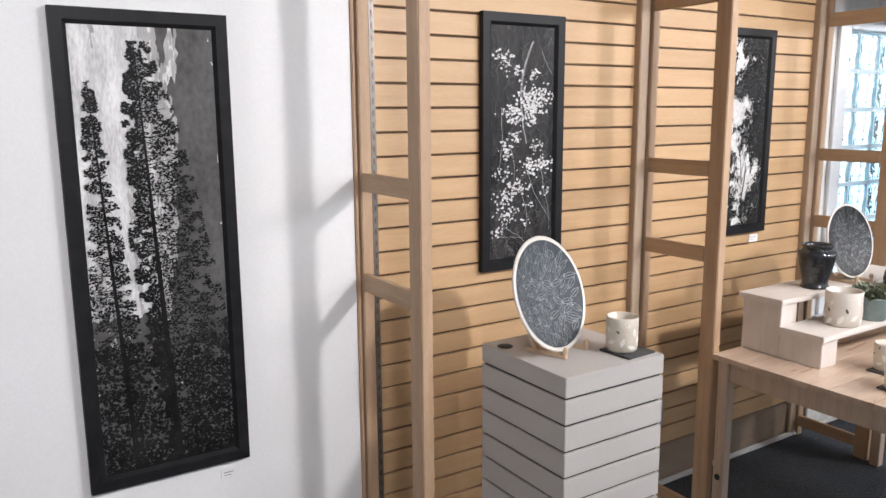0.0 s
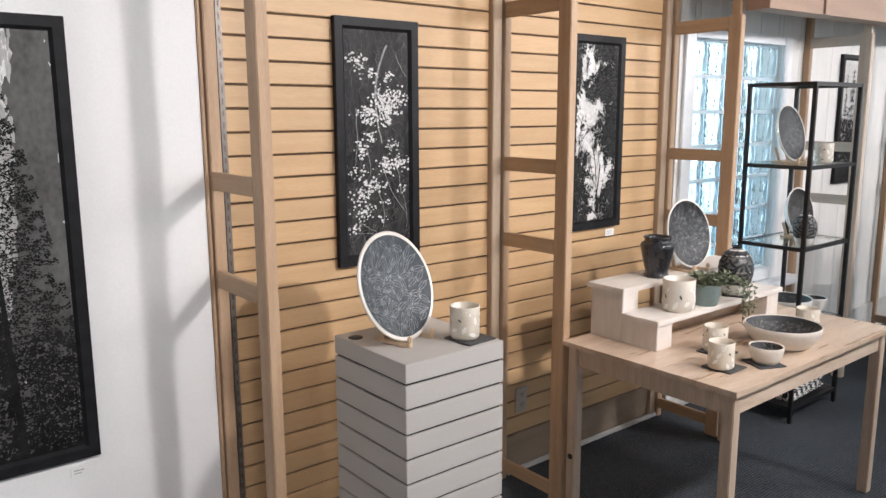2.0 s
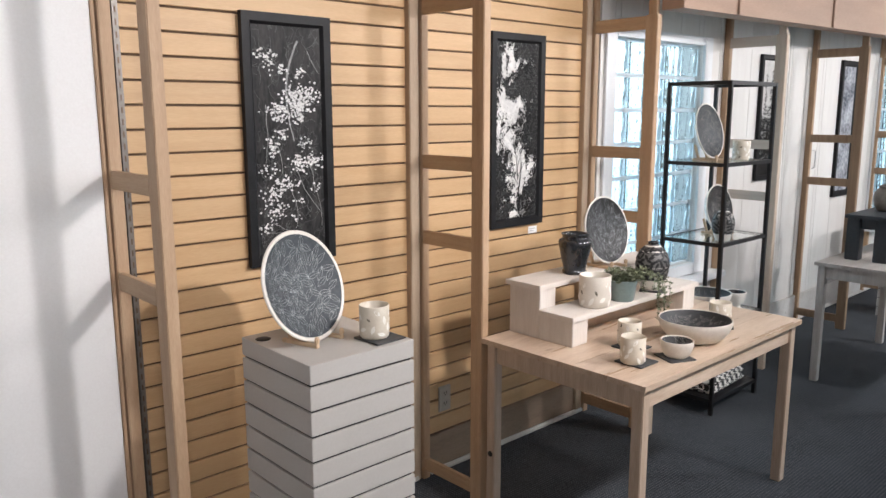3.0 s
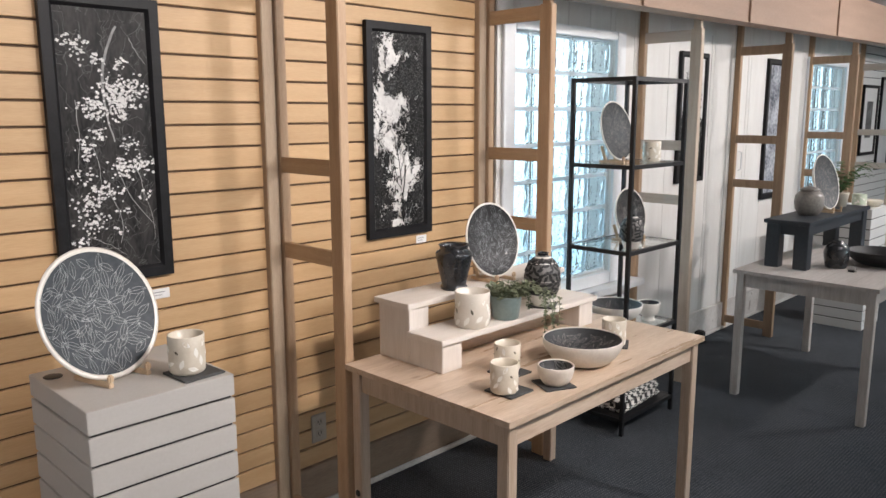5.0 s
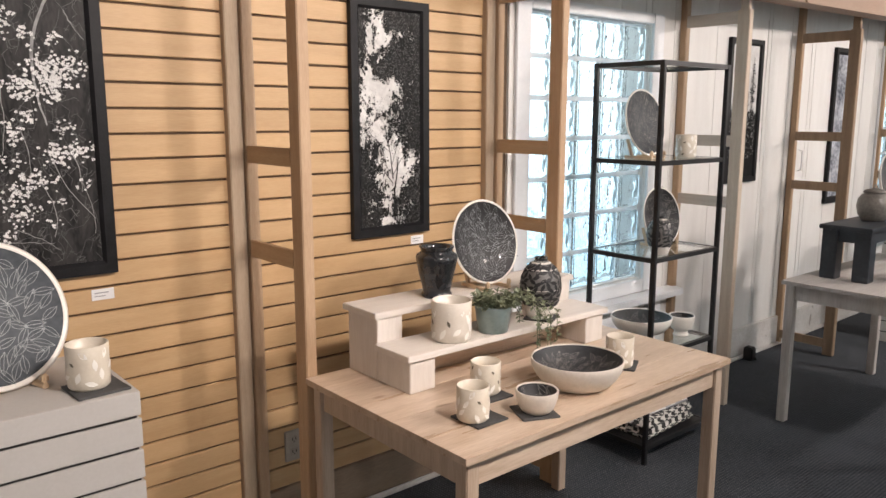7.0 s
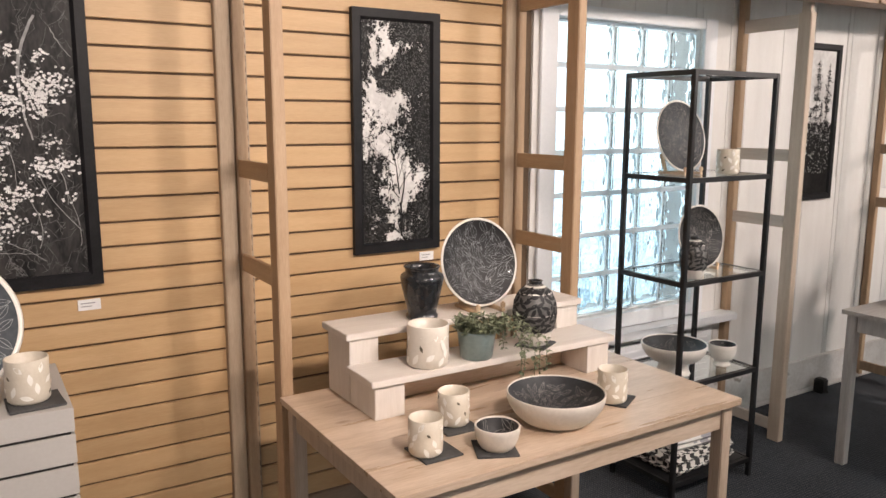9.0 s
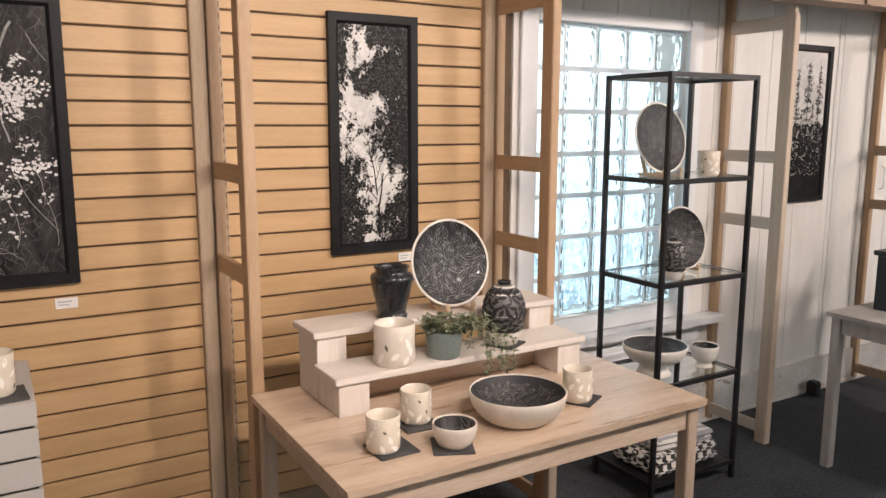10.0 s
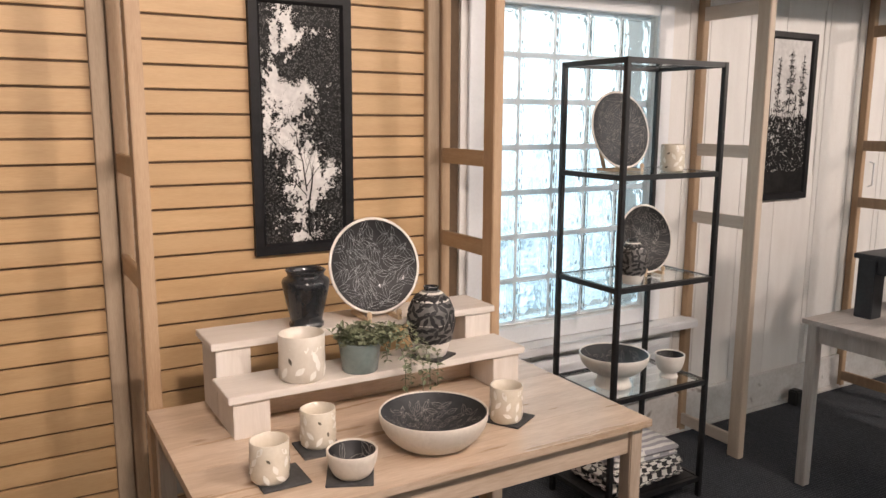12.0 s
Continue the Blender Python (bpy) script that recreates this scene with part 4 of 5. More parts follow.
stand_plate(2.052, 2.234, 0.912, 0.175, 0.03, 19, 16, -0.008, label="large oval-looking grey dish with ivory rim and incised leaves", glaze=surf("grey_blue_glaze", (0.035, 0.043, 0.052), (0.075, 0.088, 0.098), 0.62, 7, 70, 0.05), lines=INCISED, seed=3, n=140, ln=0.052, line=0.0006, rim=0.013)
stand_plate(3.525, 2.203, 0.945, 0.147, 0.032, 14, -2, 0.006, label="round black dish with pale rim and incised leaves", glaze=BLACKGLAZE, lines=INCISED, seed=5, n=90, ln=0.055, line=0.0004)
stand_plate(4.63, 2.348, 1.345, 0.149, 0.028, 13, 2, 0.004, label="round dark dish with faint incised leaves on the glass shelf", glaze=SLATEGLAZE, lines=DIMLINE, seed=6, n=85, ln=0.06)
stand_plate(4.785, 2.358, 0.932, 0.138, 0.036, 12, -2, -0.004, label="deep black dish with incised leaves on the glass shelf", glaze=BLACKGLAZE, lines=DIMLINE, seed=7, n=60, ln=0.058)


def tumbler(x, y, z, r, h, seed, label, holes=5, name="carved_tumbler", mat=None, count=26):
    rng = random.Random(seed)
    t = thing(name, pose(x, y, z, 0, 0, rng.uniform(0, 360)), label, "tumbler", "carved porcelain tumblers")
    prof = [(0, 0.0), (r * 0.86, 0.0), (r * 0.97, 0.006), (r, h * 0.3), (r * 0.985, h * 0.6), (r, h - 0.002), (r - 0.0015, h), (r - 0.0035, h - 0.001), (r - 0.004, h * 0.5), (r - 0.006, 0.008), (0, 0.006)]
    part("body", turned(prof, 48), mat or CREAM, t)
    rad = lambda v: r * (0.985 + 0.015 * math.cos(6.28 * (v / h - 0.3)))
    f = lambda u, v: ((rad(v) + 0.0012) * math.cos(u / r), (rad(v) + 0.0012) * math.sin(u / r), v)
    pts = scatter(rng, count, r * 0.55, lambda: (rng.uniform(0, 6.283 * r), rng.uniform(h * 0.15, h * 0.86)))
    for k, (u, v) in enumerate(pts):
        bm = bmesh.new()
        ln = r * 0.62
        ln *= 0.55 if k % 26 < holes else 1
        leaf_patch(bm, f, u, v, rng.uniform(0.2, 2.9), ln * rng.uniform(0.8, 1.1), ln * 0.42)
        # flat patches: relief highlight and hole shade lie in their colour
        part("cut_hole" if k % 26 < holes else "carved_leaf", bm, HOLE if k % 26 < holes else CREAMLEAF, t)
    return t


tumbler(2.197, 2.14, 0.918, 0.047, 0.103, 1, "cream carved porcelain tumbler on a slate coaster", 7)
tumbler(3.041, 1.758, 0.736, 0.0445, 0.095, 2, "cream carved porcelain tumbler on a slate coaster", 4)
tumbler(3.204, 1.882, 0.736, 0.0445, 0.095, 3, "cream carved porcelain tumbler with leaf cut-outs near its rim", 8)
tumbler(3.704, 1.781, 0.736, 0.0447, 0.099, 4, "cream tumbler with carved leaves on a slate coaster", 2)
tumbler(4.82, 2.285, 1.345, 0.046, 0.103, 5, "white carved tumbler on the glass shelf", 3)
tumbler(3.232, 2.066, 0.849, 0.0625, 0.126, 6, "large translucent cream lantern with leaf cut-outs", 6, "candle_lantern", surf("pale_translucent_porcelain", (0.66, 0.60, 0.51), (0.73, 0.67, 0.59), 0.3, 12, 100, 0.05, coat=0.3), 30)


def coaster(x, y, z, rz, w=0.1, h=0.006):
    bm = boxes((-w / 2, w / 2, -w / 2, w / 2, 0, h), bevel=0.0012)
    rng = random.Random(int(x * 1000))
    for v in bm.verts:
        v.co.x += rng.uniform(-0.0012, 0.0012)
        v.co.y += rng.uniform(-0.0012, 0.0012)
    return tagged(part("slate_coaster", bm, SLATE, m=pose(x, y, z, 0, 0, rz)), "square dark slate coaster with rough edges", "coaster", "slate coasters")


coaster(2.207, 2.127, 0.912, 4, 0.115)
coaster(3.064, 1.757, 0.73, 0, 0.11)
coaster(3.2, 1.868, 0.73, -2, 0.107)
coaster(3.207, 1.69, 0.73, -25, 0.107)
coaster(3.72, 1.79, 0.73, 30, 0.107)
coaster(3.632, 2.058, 0.849, 28, 0.102)


def bowl(x, y, z, R, h, foot, label, glaze, seed, n, ln, outer=None, name="bowl", stem=None):
    rng = random.Random(seed)
    t = thing(name, pose(x, y, z), label, "bowl")
    base = stem or 0.0
    prof = [(0, 0.0)]
    if stem:
        prof += [(foot * 1.0, 0.0), (foot * 1.04, 0.004), (foot * 0.92, stem * 0.35), (foot * 0.86, stem * 0.7), (foot * 0.9, stem)]
    else:
        prof += [(foot, 0.0), (foot * 1.05, 0.003)]
    hh = h - base
    for k in range(1, 7):
        s = k / 6
        prof.append((foot + (R - foot) * math.sin(s * math.pi / 2) ** (0.9 if stem is None else 0.75), base + hh * s ** 1.25 - 0.001))
    prof += [(R - 0.0015, h + 0.001), (R - 0.004, h), (R - 0.0055, h - 0.003)]
    floor_z = base + max(0.01, hh * 0.16)
    gi = lambda r: floor_z + (h - 0.003 - floor_z) * min(1, r / (R - 0.0055)) ** 2.6
    prof += [((R - 0.0055) * q, gi((R - 0.0055) * q) - 0.0012) for q in (0.97, 0.85, 0.7, 0.5, 0.25, 0)]
    part("body", turned(prof, 64), outer or CLAY, t)
    g = lambda r: floor_z + (h - 0.003 - floor_z) * min(1, r / (R - 0.0055)) ** 2.6
    part("glazed_inside", turned([((R - 0.0057) * i / 14, g((R - 0.0055) * i / 14) + 0.0006) for i in range(15)], 64), glaze, t, "dark glazed inside")
    bm = bmesh.new()
    f = lambda u, v: (u, v, g(math.hypot(u, v)) + 0.0012)
    for u, v in scatter(rng, n, ln * 0.5, disc_sampler(rng, R * 0.8)):
        leaf_lines(bm, f, u, v, rng.uniform(0, 3.14), ln * rng.uniform(0.8, 1.15), ln * 0.34, 0.0004)
    tagged(part("incised_leaves", bm, DIMLINE, t, "pale incised leaf outlines"), kind="stuff")
    return t


bowl(3.466, 1.759, 0.73, 0.139, 0.087, 0.075, "large clay bowl with a dark leaf-incised inside", BOWLGLAZE, 11, 90, 0.034)
bowl(3.211, 1.686, 0.736, 0.059, 0.062, 0.036, "small clay bowl with dark inside on a slate coaster", BLACKGLAZE, 12, 14, 0.035)
bowl(4.606, 2.33, 0.505, 0.136, 0.132, 0.07, "footed pale bowl with dark inside on the glass shelf", BOWLGLAZE, 13, 30, 0.05, WHITERIM, "footed_bowl", 0.055)
bowl(4.874, 2.292, 0.505, 0.06, 0.097, 0.036, "small white bowl with dark inside on the glass shelf", BLACKGLAZE, 14, 10, 0.035, WHITERIM, "bowl", 0.025)


def vase(name, x, y, z, prof, mat, label, category="vase"):
    t = thing(name, pose(x, y, z), label, category)
    part("body", turned(prof, 56), mat, t)
    return t


v = vase("black_vase", 3.306, 2.226, 0.945, [(0, 0), (0.046, 0), (0.05, 0.003), (0.05, 0.012), (0.045, 0.016), (0.047, 0.03), (0.058, 0.075), (0.067, 0.118), (0.069, 0.132), (0.066, 0.14), (0.055, 0.147),
         (0.052, 0.152), (0.054, 0.16), (0.058, 0.166), (0.056, 0.168), (0.05, 0.163), (0.047, 0.15), (0.055, 0.11), (0.04, 0.03), (0, 0.012)], CHARCOAL, "shouldered black glazed vase with a flared rim")


def leaf_vase(x, y, z, k, label, seed, n, ln):
    """Egg-shaped vase with dark leaf marks above a pale foot."""
    rng = random.Random(seed)
    prof = [(0, 0), (0.042 * k, 0), (0.046 * k, 0.003 * k), (0.056 * k, 0.03 * k), (0.0665 * k, 0.07 * k), (0.072 * k, 0.105 * k), (0.0685 * k, 0.14 * k), (0.055 * k, 0.172 * k), (0.034 * k, 0.193 * k), (0.021 * k, 0.2 * k),
            (0.021 * k, 0.207 * k), (0.0235 * k, 0.211 * k), (0.019 * k, 0.21 * k), (0.017 * k, 0.2 * k), (0.03 * k, 0.18 * k), (0, 0.1 * k)]
    t = thing("leaf_vase", pose(x, y, z), label, "vase")
    part("body", turned(prof, 56), WHITERIM, t)
    zs, rs = [q[1] for q in prof[2:10]], [q[0] for q in prof[2:10]]
    rad = lambda zz: float(np.interp(zz, zs, rs))
    part("grey_glaze", turned([(rad(0.048 * k + i * 0.01016 * k) + 0.0005, 0.048 * k + i * 0.01016 * k) for i in range(16)], 56), surf("mid_grey_glaze", (0.10, 0.097, 0.093), (0.18, 0.172, 0.165), 0.45, 20, 80, 0.05), t, "grey glaze with leaf marks")
    part("neck", turned([(0.0216 * k, 0.2006 * k), (0.0216 * k, 0.207 * k), (0.0241 * k, 0.2112 * k), (0.0185 * k, 0.2108 * k), (0.0165 * k, 0.2 * k)], 40), CHARCOAL, t, "short dark neck with a rolled lip")
    for u, v in scatter(rng, n, ln * 0.5, lambda: (rng.uniform(0, 6.283 * 0.07 * k), rng.uniform(0.054 * k, 0.185 * k))):
        q = (0.07 * k) / max(0.02, rad(v))
        f = lambda a, b: ((rad(b) + 0.0016) * math.cos(u / (0.07 * k) + (a - u) / rad(v)), (rad(b) + 0.0016) * math.sin(u / (0.07 * k) + (a - u) / rad(v)), b)
        bm = bmesh.new()
        leaf_patch(bm, f, u, v, rng.uniform(0, 3.14), ln * rng.uniform(0.8, 1.1), ln * 0.36)
        part("leaf_mark", bm, BLACKGLAZE, t)
    return t


leaf_vase(3.627, 2.06, 0.855, 0.975, "egg-shaped vase patterned with black leaves above a pale foot", 21, 170, 0.034)
leaf_vase(4.6, 2.25, 0.932, 0.8, "small leaf-patterned vase on the glass shelf", 22, 120, 0.028)


# trailing succulent in a grey-green pot
pp = thing("potted_succulent", pose(3.395, 2.05, 0.849), "trailing succulent in a grey-green glazed pot", "potted plant")
part("pot", turned([(0, 0), (0.046, 0), (0.049, 0.003), (0.059, 0.08), (0.060, 0.086), (0.057, 0.087), (0.055, 0.08), (0.045, 0.01), (0, 0.008)], 48), TEAL, pp, "grey-green glazed pot")
part("soil", turned([(0, 0.076), (0.03, 0.077), (0.0545, 0.074)], 32), SOIL, pp)


def small_leaf(bm, p, d, size, rng):
    d = Vector(d).normalized()
    side = d.cross(Vector((rng.uniform(-0.4, 0.4), rng.uniform(-0.4, 0.4), 1))).normalized() * size * 0.32
    up = side.cross(d).normalized() * size * 0.12
    p = Vector(p)
    q = [p, p + d * size * 0.45 + side + up, p + d * size - up * 0.6, p + d * size * 0.45 - side + up]
    mid = p + d * size * 0.5 - up * 0.3
    vs = [bm.verts.new(c) for c in q]
    c = bm.verts.new(mid)
    for i in range(4):
        bm.faces.new((vs[i], vs[(i + 1) % 4], c))


def tube(bm, pts, r):
    ring = []
    for i, p in enumerate(pts):
        p = Vector(p)
        d = (Vector(pts[min(i + 1, len(pts) - 1)]) - Vector(pts[max(i - 1, 0)])).normalized()
        a = d.orthogonal().normalized()
        b = d.cross(a)
        ring.append([bm.verts.new(p + (a * math.cos(k * 1.5708) + b * math.sin(k * 1.5708)) * r) for k in range(4)])
    for a, b in zip(ring, ring[1:]):
        for k in range(4):
            bm.faces.new((a[k], a[(k + 1) % 4], b[(k + 1) % 4], b[k]))


rng = random.Random(31)
stems, leaves = bmesh.new(), bmesh.new()
for k in range(120):
    a, rr = rng.uniform(0, 6.283), 0.048 * math.sqrt(rng.random())
    p = Vector((rr * math.cos(a), rr * math.sin(a), 0.077))
    lean = Vector((math.cos(a) * rng.uniform(0.2, 1.0) + 0.25, math.sin(a) * rng.uniform(0.1, 0.7), rng.uniform(0.5, 1.1)))
    ln = rng.uniform(0.035, 0.078)
    pts = [p + lean * ln * s - Vector((0, 0, 0.35 * ln * s * s)) for s in (0, 0.35, 0.7, 1)]
    tube(stems, pts, 0.0009)
    for j in range(9):
        s = rng.uniform(0.25, 1.05)
        q = p + lean * ln * s - Vector((0, 0, 0.35 * ln * s * s))
        small_leaf(leaves, q, (rng.uniform(-1, 1), rng.uniform(-1, 1), rng.uniform(-0.3, 0.9)), rng.uniform(0.013, 0.024), rng)
for x, y, drop, reach in ((0.05, -0.03, 0.085, 0.055), (0.045, -0.045, 0.12, 0.035), (0.06, -0.02, 0.11, 0.11), (0.05, 0.0, 0.03, 0.13), (0.055, -0.01, 0.07, 0.14), (0.055, -0.035, 0.13, 0.085), (0.05, -0.03, 0.1, 0.14), (0.03, -0.05, 0.05, 0.02)):
    pts = []
    for i in range(14):
        s = i / 13
        out = reach * min(1, s * 1.6)
        pts.append(Vector((x + out, y - 0.075 * min(1, s * 2.2) if drop > 0.08 else y - 0.02 * s, 0.09 + 0.03 * math.sin(s * 3.14) - drop * max(0, s - 0.25) / 0.75 * (1.35 if drop > 0.08 else 1))))
    tube(stems, pts, 0.0011)
    for i, p in enumerate(pts):
        for j in range(3 if i > 3 else 5):
            small_leaf(leaves, p + Vector((rng.uniform(-0.003, 0.003), 0, rng.uniform(-0.004, 0.004))), (rng.uniform(-1, 1), rng.uniform(-1, 0.6), rng.uniform(-0.6, 0.4)), rng.uniform(0.013, 0.022), rng)
tagged(part("stem", stems, LEAF, pp, fix=False), kind="stuff")
tagged(part("foliage", leaves, LEAF, pp, fix=False), kind="stuff")


# folded towels on the bottom shelf
def cloth(name, a, b, nx, ny, stripes=False):
    m = bpy.data.materials.new(name)
    m.use_nodes = True
    n, l = m.node_tree.nodes, m.node_tree.links
    p = n["Principled BSDF"]
    tc, mp, no = n.new("ShaderNodeTexCoord"), n.new("ShaderNodeMapping"), n.new("ShaderNodeTexNoise")
    no.inputs["Scale"].default_value = 18
    wob = n.new("ShaderNodeVectorMath")
    wob.operation = "MULTIPLY_ADD"
    wob.inputs[1].default_value = (0.02, 0.02, 0.02)
    l.new(tc.outputs["Object"], no.inputs[0])
    l.new(no.outputs["Color"], wob.inputs[0])
    l.new(tc.outputs["Object"], wob.inputs[2])
    l.new(wob.outputs[0], mp.inputs[0])
    mp.inputs["Scale"].default_value = (nx, ny, 0.001 if stripes else nx)
    ch = n.new("ShaderNodeTexChecker")
    ch.inputs["Scale"].default_value = 1
    ch.inputs[1].default_value, ch.inputs[2].default_value = (*a, 1), (*b, 1)
    l.new(mp.outputs[0], ch.inputs[0])
    l.new(ch.outputs[0], p.inputs["Base Color"])
    p.inputs["Roughness"].default_value = 0.95
    p.inputs["Sheen Weight"].default_value = 0.2
    n2, bp = n.new("ShaderNodeTexNoise"), n.new("ShaderNodeBump")
    n2.inputs["Scale"].default_value = 350
    l.new(tc.outputs["Object"], n2.inputs[0])
    l.new(n2.outputs[0], bp.inputs["Height"])
    bp.inputs["Strength"].default_value, bp.inputs["Distance"].default_value = 0.5, 0.003
    l.new(bp.outputs[0], p.inputs["Normal"])
    return m


def towel(x, y, z, w, d, h, layers, mat, rz, label, seed):
    rng = random.Random(seed)
    bm = bmesh.new()
    for k in range(layers):
        z0, z1 = h * k / layers, h * (k + 1) / layers
        e = rng.uniform(0, 0.008)
        box(bm, -w / 2 + e, w / 2 - rng.uniform(0, 0.008), -d / 2 + rng.uniform(0, 0.006), d / 2 - rng.uniform(0, 0.006), z0, z1 - 0.0008, bevel=(z1 - z0) * 0.42)
    bmesh.ops.subdivide_edges(bm, edges=[e for e in bm.edges if e.calc_length() > 0.08], cuts=5, use_grid_fill=True)
    for v in bm.verts:
        if v.co.z > 0.004:
            v.co.z += 0.004 * noise.noise(v.co * 14 + Vector((seed, 0, 0))) * v.co.z / h
        v.co.y += 0.005 * noise.noise(v.co * 9 + Vector((0, seed, 0)))
    for f in bm.faces:
        f.smooth = True
    return tagged(part("folded_towel", bm, mat, m=pose(x, y, z, 0, 0, rz)), label, "towel")


towel(4.73, 2.355, 0.0875, 0.42, 0.27, 0.08, 2, cloth("black_white_check", (0.02, 0.02, 0.02), (0.68, 0.66, 0.62), 34, 34), 3, "folded black and white checked towel on the bottom shelf", 2)
towel(4.75, 2.37, 0.1715, 0.35, 0.23, 0.05, 2, cloth("grey_stripe", (0.35, 0.34, 0.36), (0.72, 0.70, 0.67), 0.001, 44, True), -3, "folded white towel with grey stripes on another towel", 3)

# ---- second table ----
b = thing("low_bench", pose(5.61, 1.76, 0.73), "blue-black painted low wooden bench on the table", "bench")
part("top", boxes((0, 1.06, 0, 0.25, 0.25, 0.272), bevel=0.003), BENCH, b)
for x in (0.02, 0.965):
    for y in (0.01, 0.165):
        part("leg", boxes((x, x + 0.075, y, y + 0.075, 0, 0.2495), bevel=0.003), BENCH, b)
for y in (0.02, 0.208):
    part("apron", boxes((0.0955, 0.9645, y, y + 0.022, 0.19, 0.2495), bevel=0.002), BENCH, b)
part("apron", boxes((0.03, 0.052, 0.0855, 0.1645, 0.19, 0.2495), bevel=0.002), BENCH, b)

j = vase("lidded_jar", 5.95, 1.89, 1.002, [(0, 0), (0.05, 0), (0.055, 0.004), (0.075, 0.035), (0.082, 0.075), (0.077, 0.112), (0.06, 0.135), (0.05, 0.14), (0.05, 0.144), (0, 0.144)], STONEWARE, "grey-brown stoneware jar with a knobbed lid", "jar")
part("lid", turned([(0, 0.1445), (0.056, 0.1445), (0.057, 0.149), (0.045, 0.158), (0.018, 0.165), (0.012, 0.169), (0, 0.17)], 40), STONEWARE, j)
hb = bmesh.new()
tube(hb, [(0.022 * math.cos(a), 0, 0.163 + 0.022 * math.sin(a)) for a in (math.pi * k / 8 for k in range(9))], 0.004)
part("lid_handle", hb, STONEWARE, j)
stand_plate(6.18, 1.85, 1.002, 0.168, 0.03, 14, -4, label="round dark dish with pale rim leaning on the bench", glaze=SLATEGLAZE, lines=DIMLINE, seed=41, n=80, ln=0.05)
v = vase("round_vase", 5.86, 1.69, 0.73, [(0, 0), (0.05, 0), (0.054, 0.004), (0.058, 0.02), (0.066, 0.06), (0.068, 0.09), (0.06, 0.12), (0.045, 0.135), (0.03, 0.142), (0.03, 0.15), (0.026, 0.15), (0.02, 0.13), (0, 0.02)], CHARCOAL, "round black glazed vase with a small neck")
bowl(6.09, 1.53, 0.73, 0.17, 0.085, 0.07, "wide black glazed bowl on the grey table", BLACKGLAZE, 43, 6, 0.04, BLACKGLAZE, "wide_bowl")
c = thing("price_tag", pose(5.80, 1.575, 0.73, 0, 0, 20), "small tented price card on the grey table", "price tag")
part("card", boxes((-0.028, 0.028, -0.001, 0.001, 0, 0.05)), CARD, c, m=pose(0, -0.012, 0.001, -18))
part("stand", boxes((-0.022, 0.022, -0.001, 0.03, 0, 0.006), bevel=0.001), BLACKPLASTIC, c)
part("dark_bar", boxes((-0.02, 0.02, -0.0025, -0.0012, 0.012, 0.036)), BLACKPLASTIC, c, m=pose(0, -0.012, 0.001, -18))

fp = thing("potted_fern", pose(6.52, 1.90, 1.002), "green fern in a pale ceramic pot on the bench", "potted plant")
part("pot", turned([(0, 0), (0.04, 0), (0.052, 0.08), (0.054, 0.09), (0.05, 0.09), (0.038, 0.01), (0, 0.008)], 40), CREAM, fp, "pale ceramic pot")
part("soil", turned([(0, 0.08), (0.049, 0.08)], 24), SOIL, fp)
rng = random.Random(51)
st, lv = bmesh.new(), bmesh.new()
for k in range(22):
    a = rng.uniform(0, 6.283)
    ln, up = rng.uniform(0.12, 0.24), rng.uniform(0.08, 0.2)
    pts = [Vector((math.cos(a) * ln * s, math.sin(a) * ln * s, 0.08 + up * math.sin(s * 2.1))) for s in (i / 12 for i in range(13))]
    tube(st, pts, 0.0012)
    for i, p in enumerate(pts[2:]):
        for s in (-1, 1):
            d = Vector((math.cos(a + s * 1.1), math.sin(a + s * 1.1), -0.1))
            small_leaf(lv, p, d, 0.035 * (1.1 - i / 12), rng)
tagged(part("stems", st, FERN, fp, fix=False), kind="stuff")
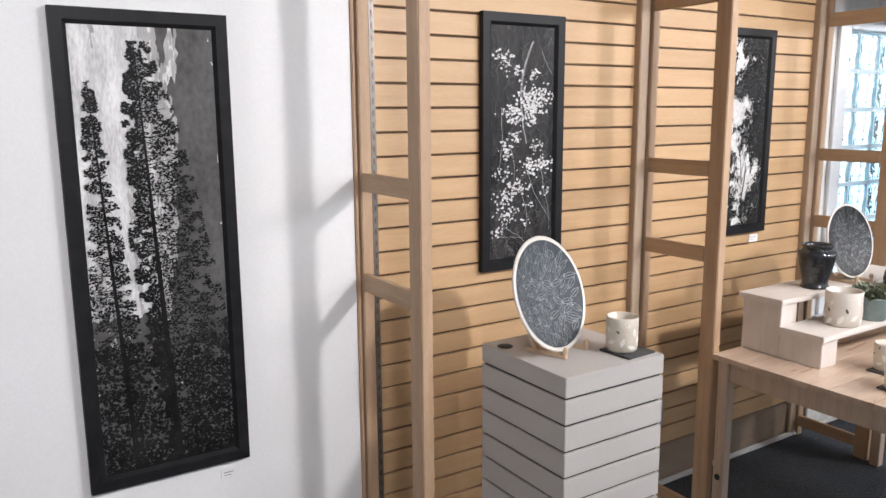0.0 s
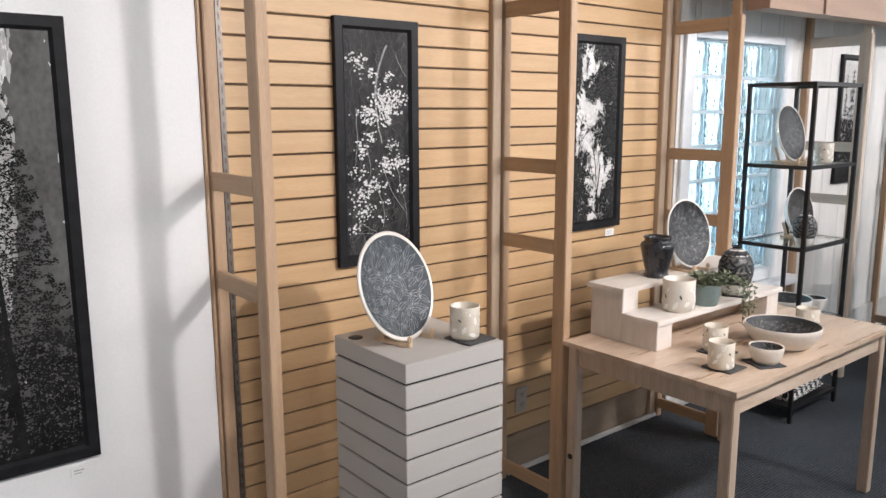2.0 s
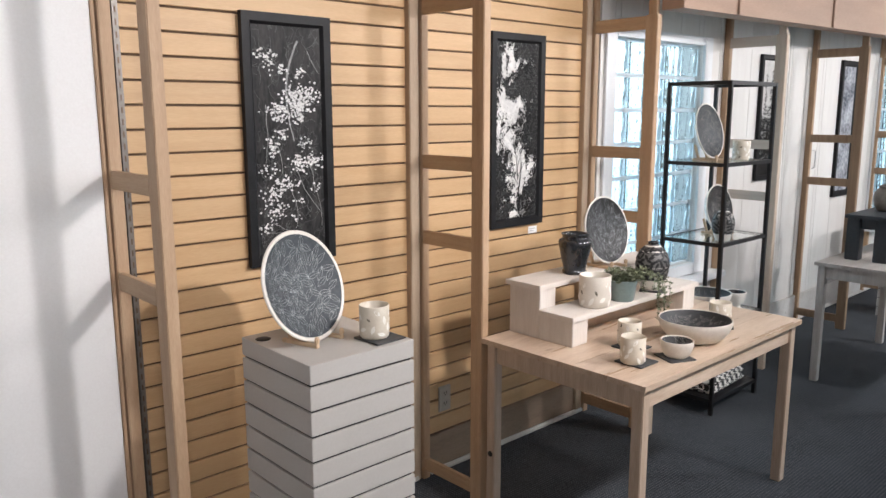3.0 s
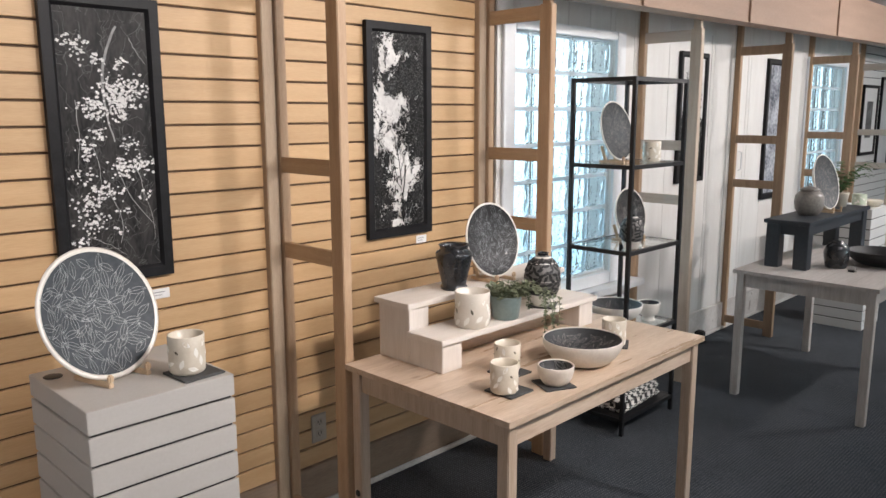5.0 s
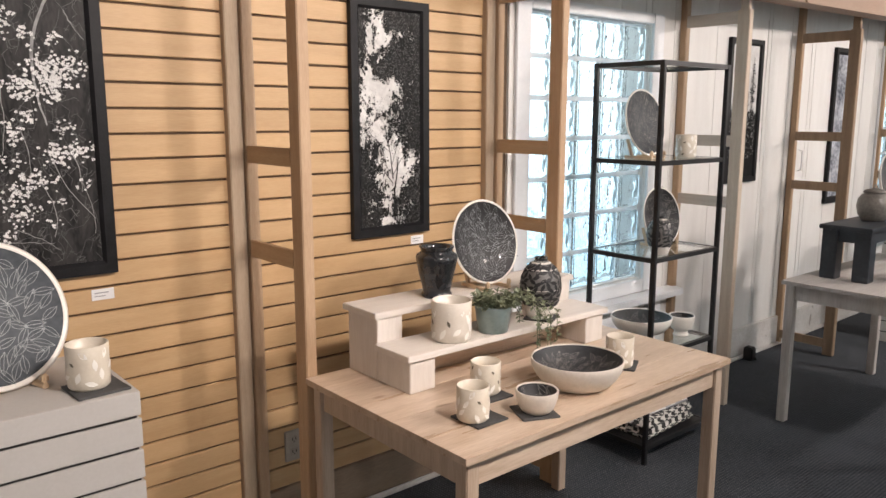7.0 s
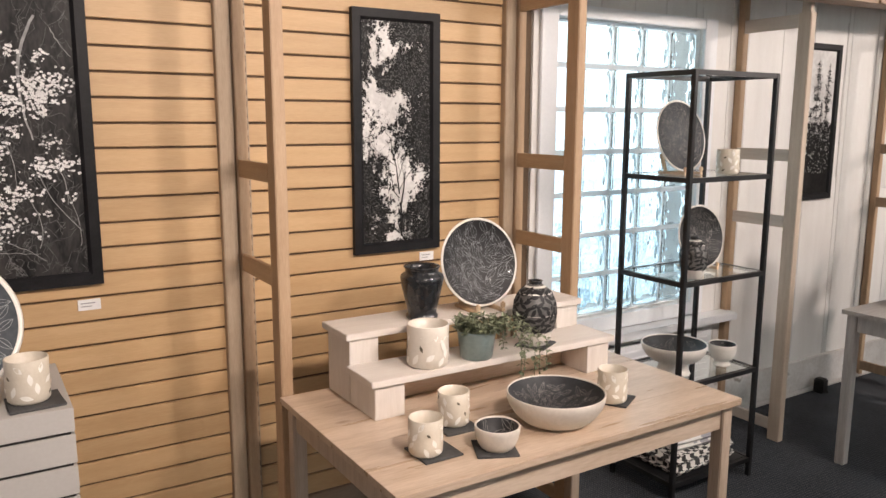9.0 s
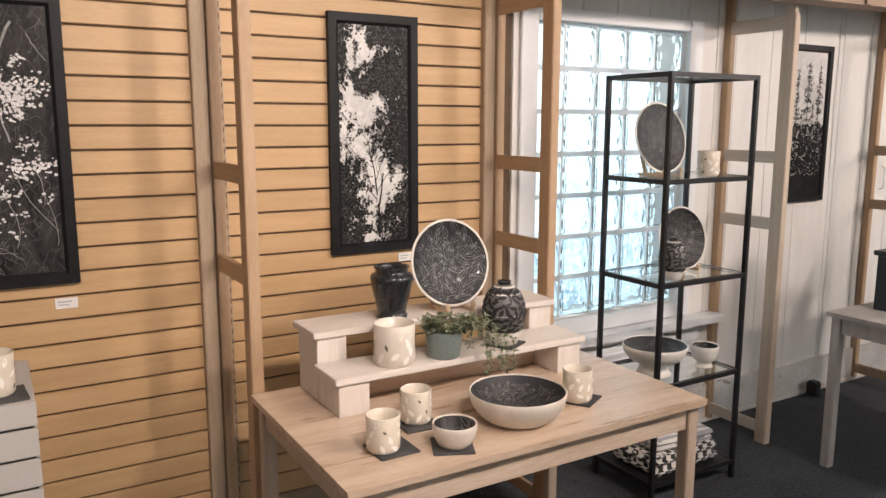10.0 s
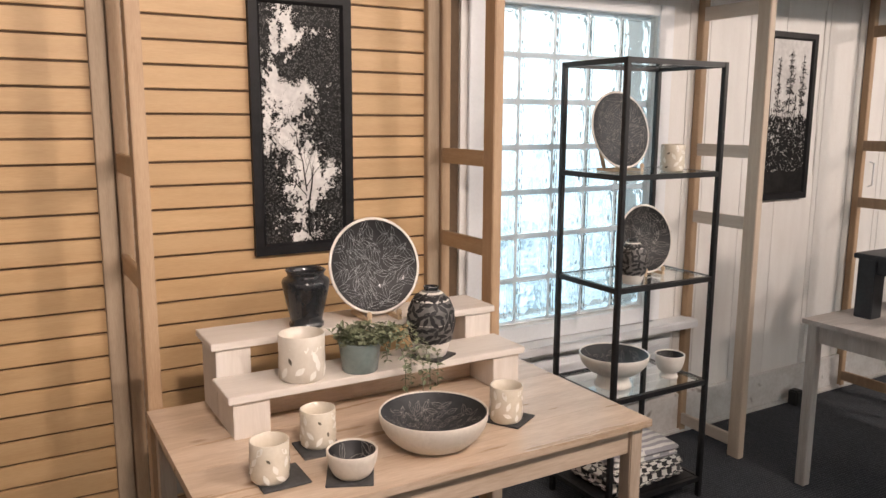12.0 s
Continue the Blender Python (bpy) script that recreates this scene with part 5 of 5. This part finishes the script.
tagged(part("fronds", lv, FERN, fp, fix=False), kind="stuff")
tumbler(7.45, 2.05, 0.9, 0.05, 0.1, 61, "pale green cup on the white pedestal", 2, "cup", surf("pale_green_glaze", (0.50, 0.56, 0.42), (0.58, 0.64, 0.5), 0.35, 12, 90, 0.05))
bowl(7.58, 2.0, 0.9, 0.075, 0.05, 0.035, "small cream bowl on the white pedestal", WHITERIM, 62, 4, 0.03, CREAM)

# ---- small fixtures ----
o = thing("power_outlet", pose(3.035, WALL - 0.0005, 0.33), "cream double power outlet on the slat wall", "outlet")
part("cover_plate", boxes((-0.037, 0.037, -0.006, 0, -0.06, 0.06), bevel=0.003), PLASTIC, o)
for z in (-0.024, 0.024):
    s = part("socket", boxes((-0.016, 0.016, -0.0085, -0.0061, z - 0.014, z + 0.014), bevel=0.001), PLASTIC, o)
    for x in (-0.007, 0.007):
        part("slot", boxes((x - 0.0015, x + 0.0015, -0.0095, -0.0086, z - 0.003, z + 0.007)), BLACKPLASTIC, s)
    part("slot", boxes((-0.002, 0.002, -0.0095, -0.0086, z - 0.010, z - 0.006)), BLACKPLASTIC, s)
pl = thing("plug_adapter", pose(6.26, WALL - 0.075, 0), "black plug adapter on the carpet by the baseboard", "adapter")
part("body", boxes((-0.03, 0.03, -0.03, 0.03, 0, 0.085), bevel=0.008), BLACKPLASTIC, pl)
part("lead", boxes((-0.006, 0.006, -0.05, -0.0305, 0.01, 0.02), bevel=0.003), BLACKPLASTIC, pl)
wb = bmesh.new()
tube(wb, [(6.345 + 0.004 * math.sin(k * 0.9), WALL - 0.004, 2.1 - 0.085 * k) for k in range(11)], 0.002)
tagged(part("hanging_wire", wb, SKIRT), "thin pale wire hanging down the board wall", "wire")
hk = bmesh.new()
tube(hk, [(6.86, WALL - 0.006, 1.17), (6.86, WALL - 0.03, 1.18), (6.86, WALL - 0.03, 1.3), (6.86, WALL - 0.006, 1.31)], 0.005)
tagged(part("wall_handle", hk, TRIM), "white painted pull handle on the board wall", "handle")
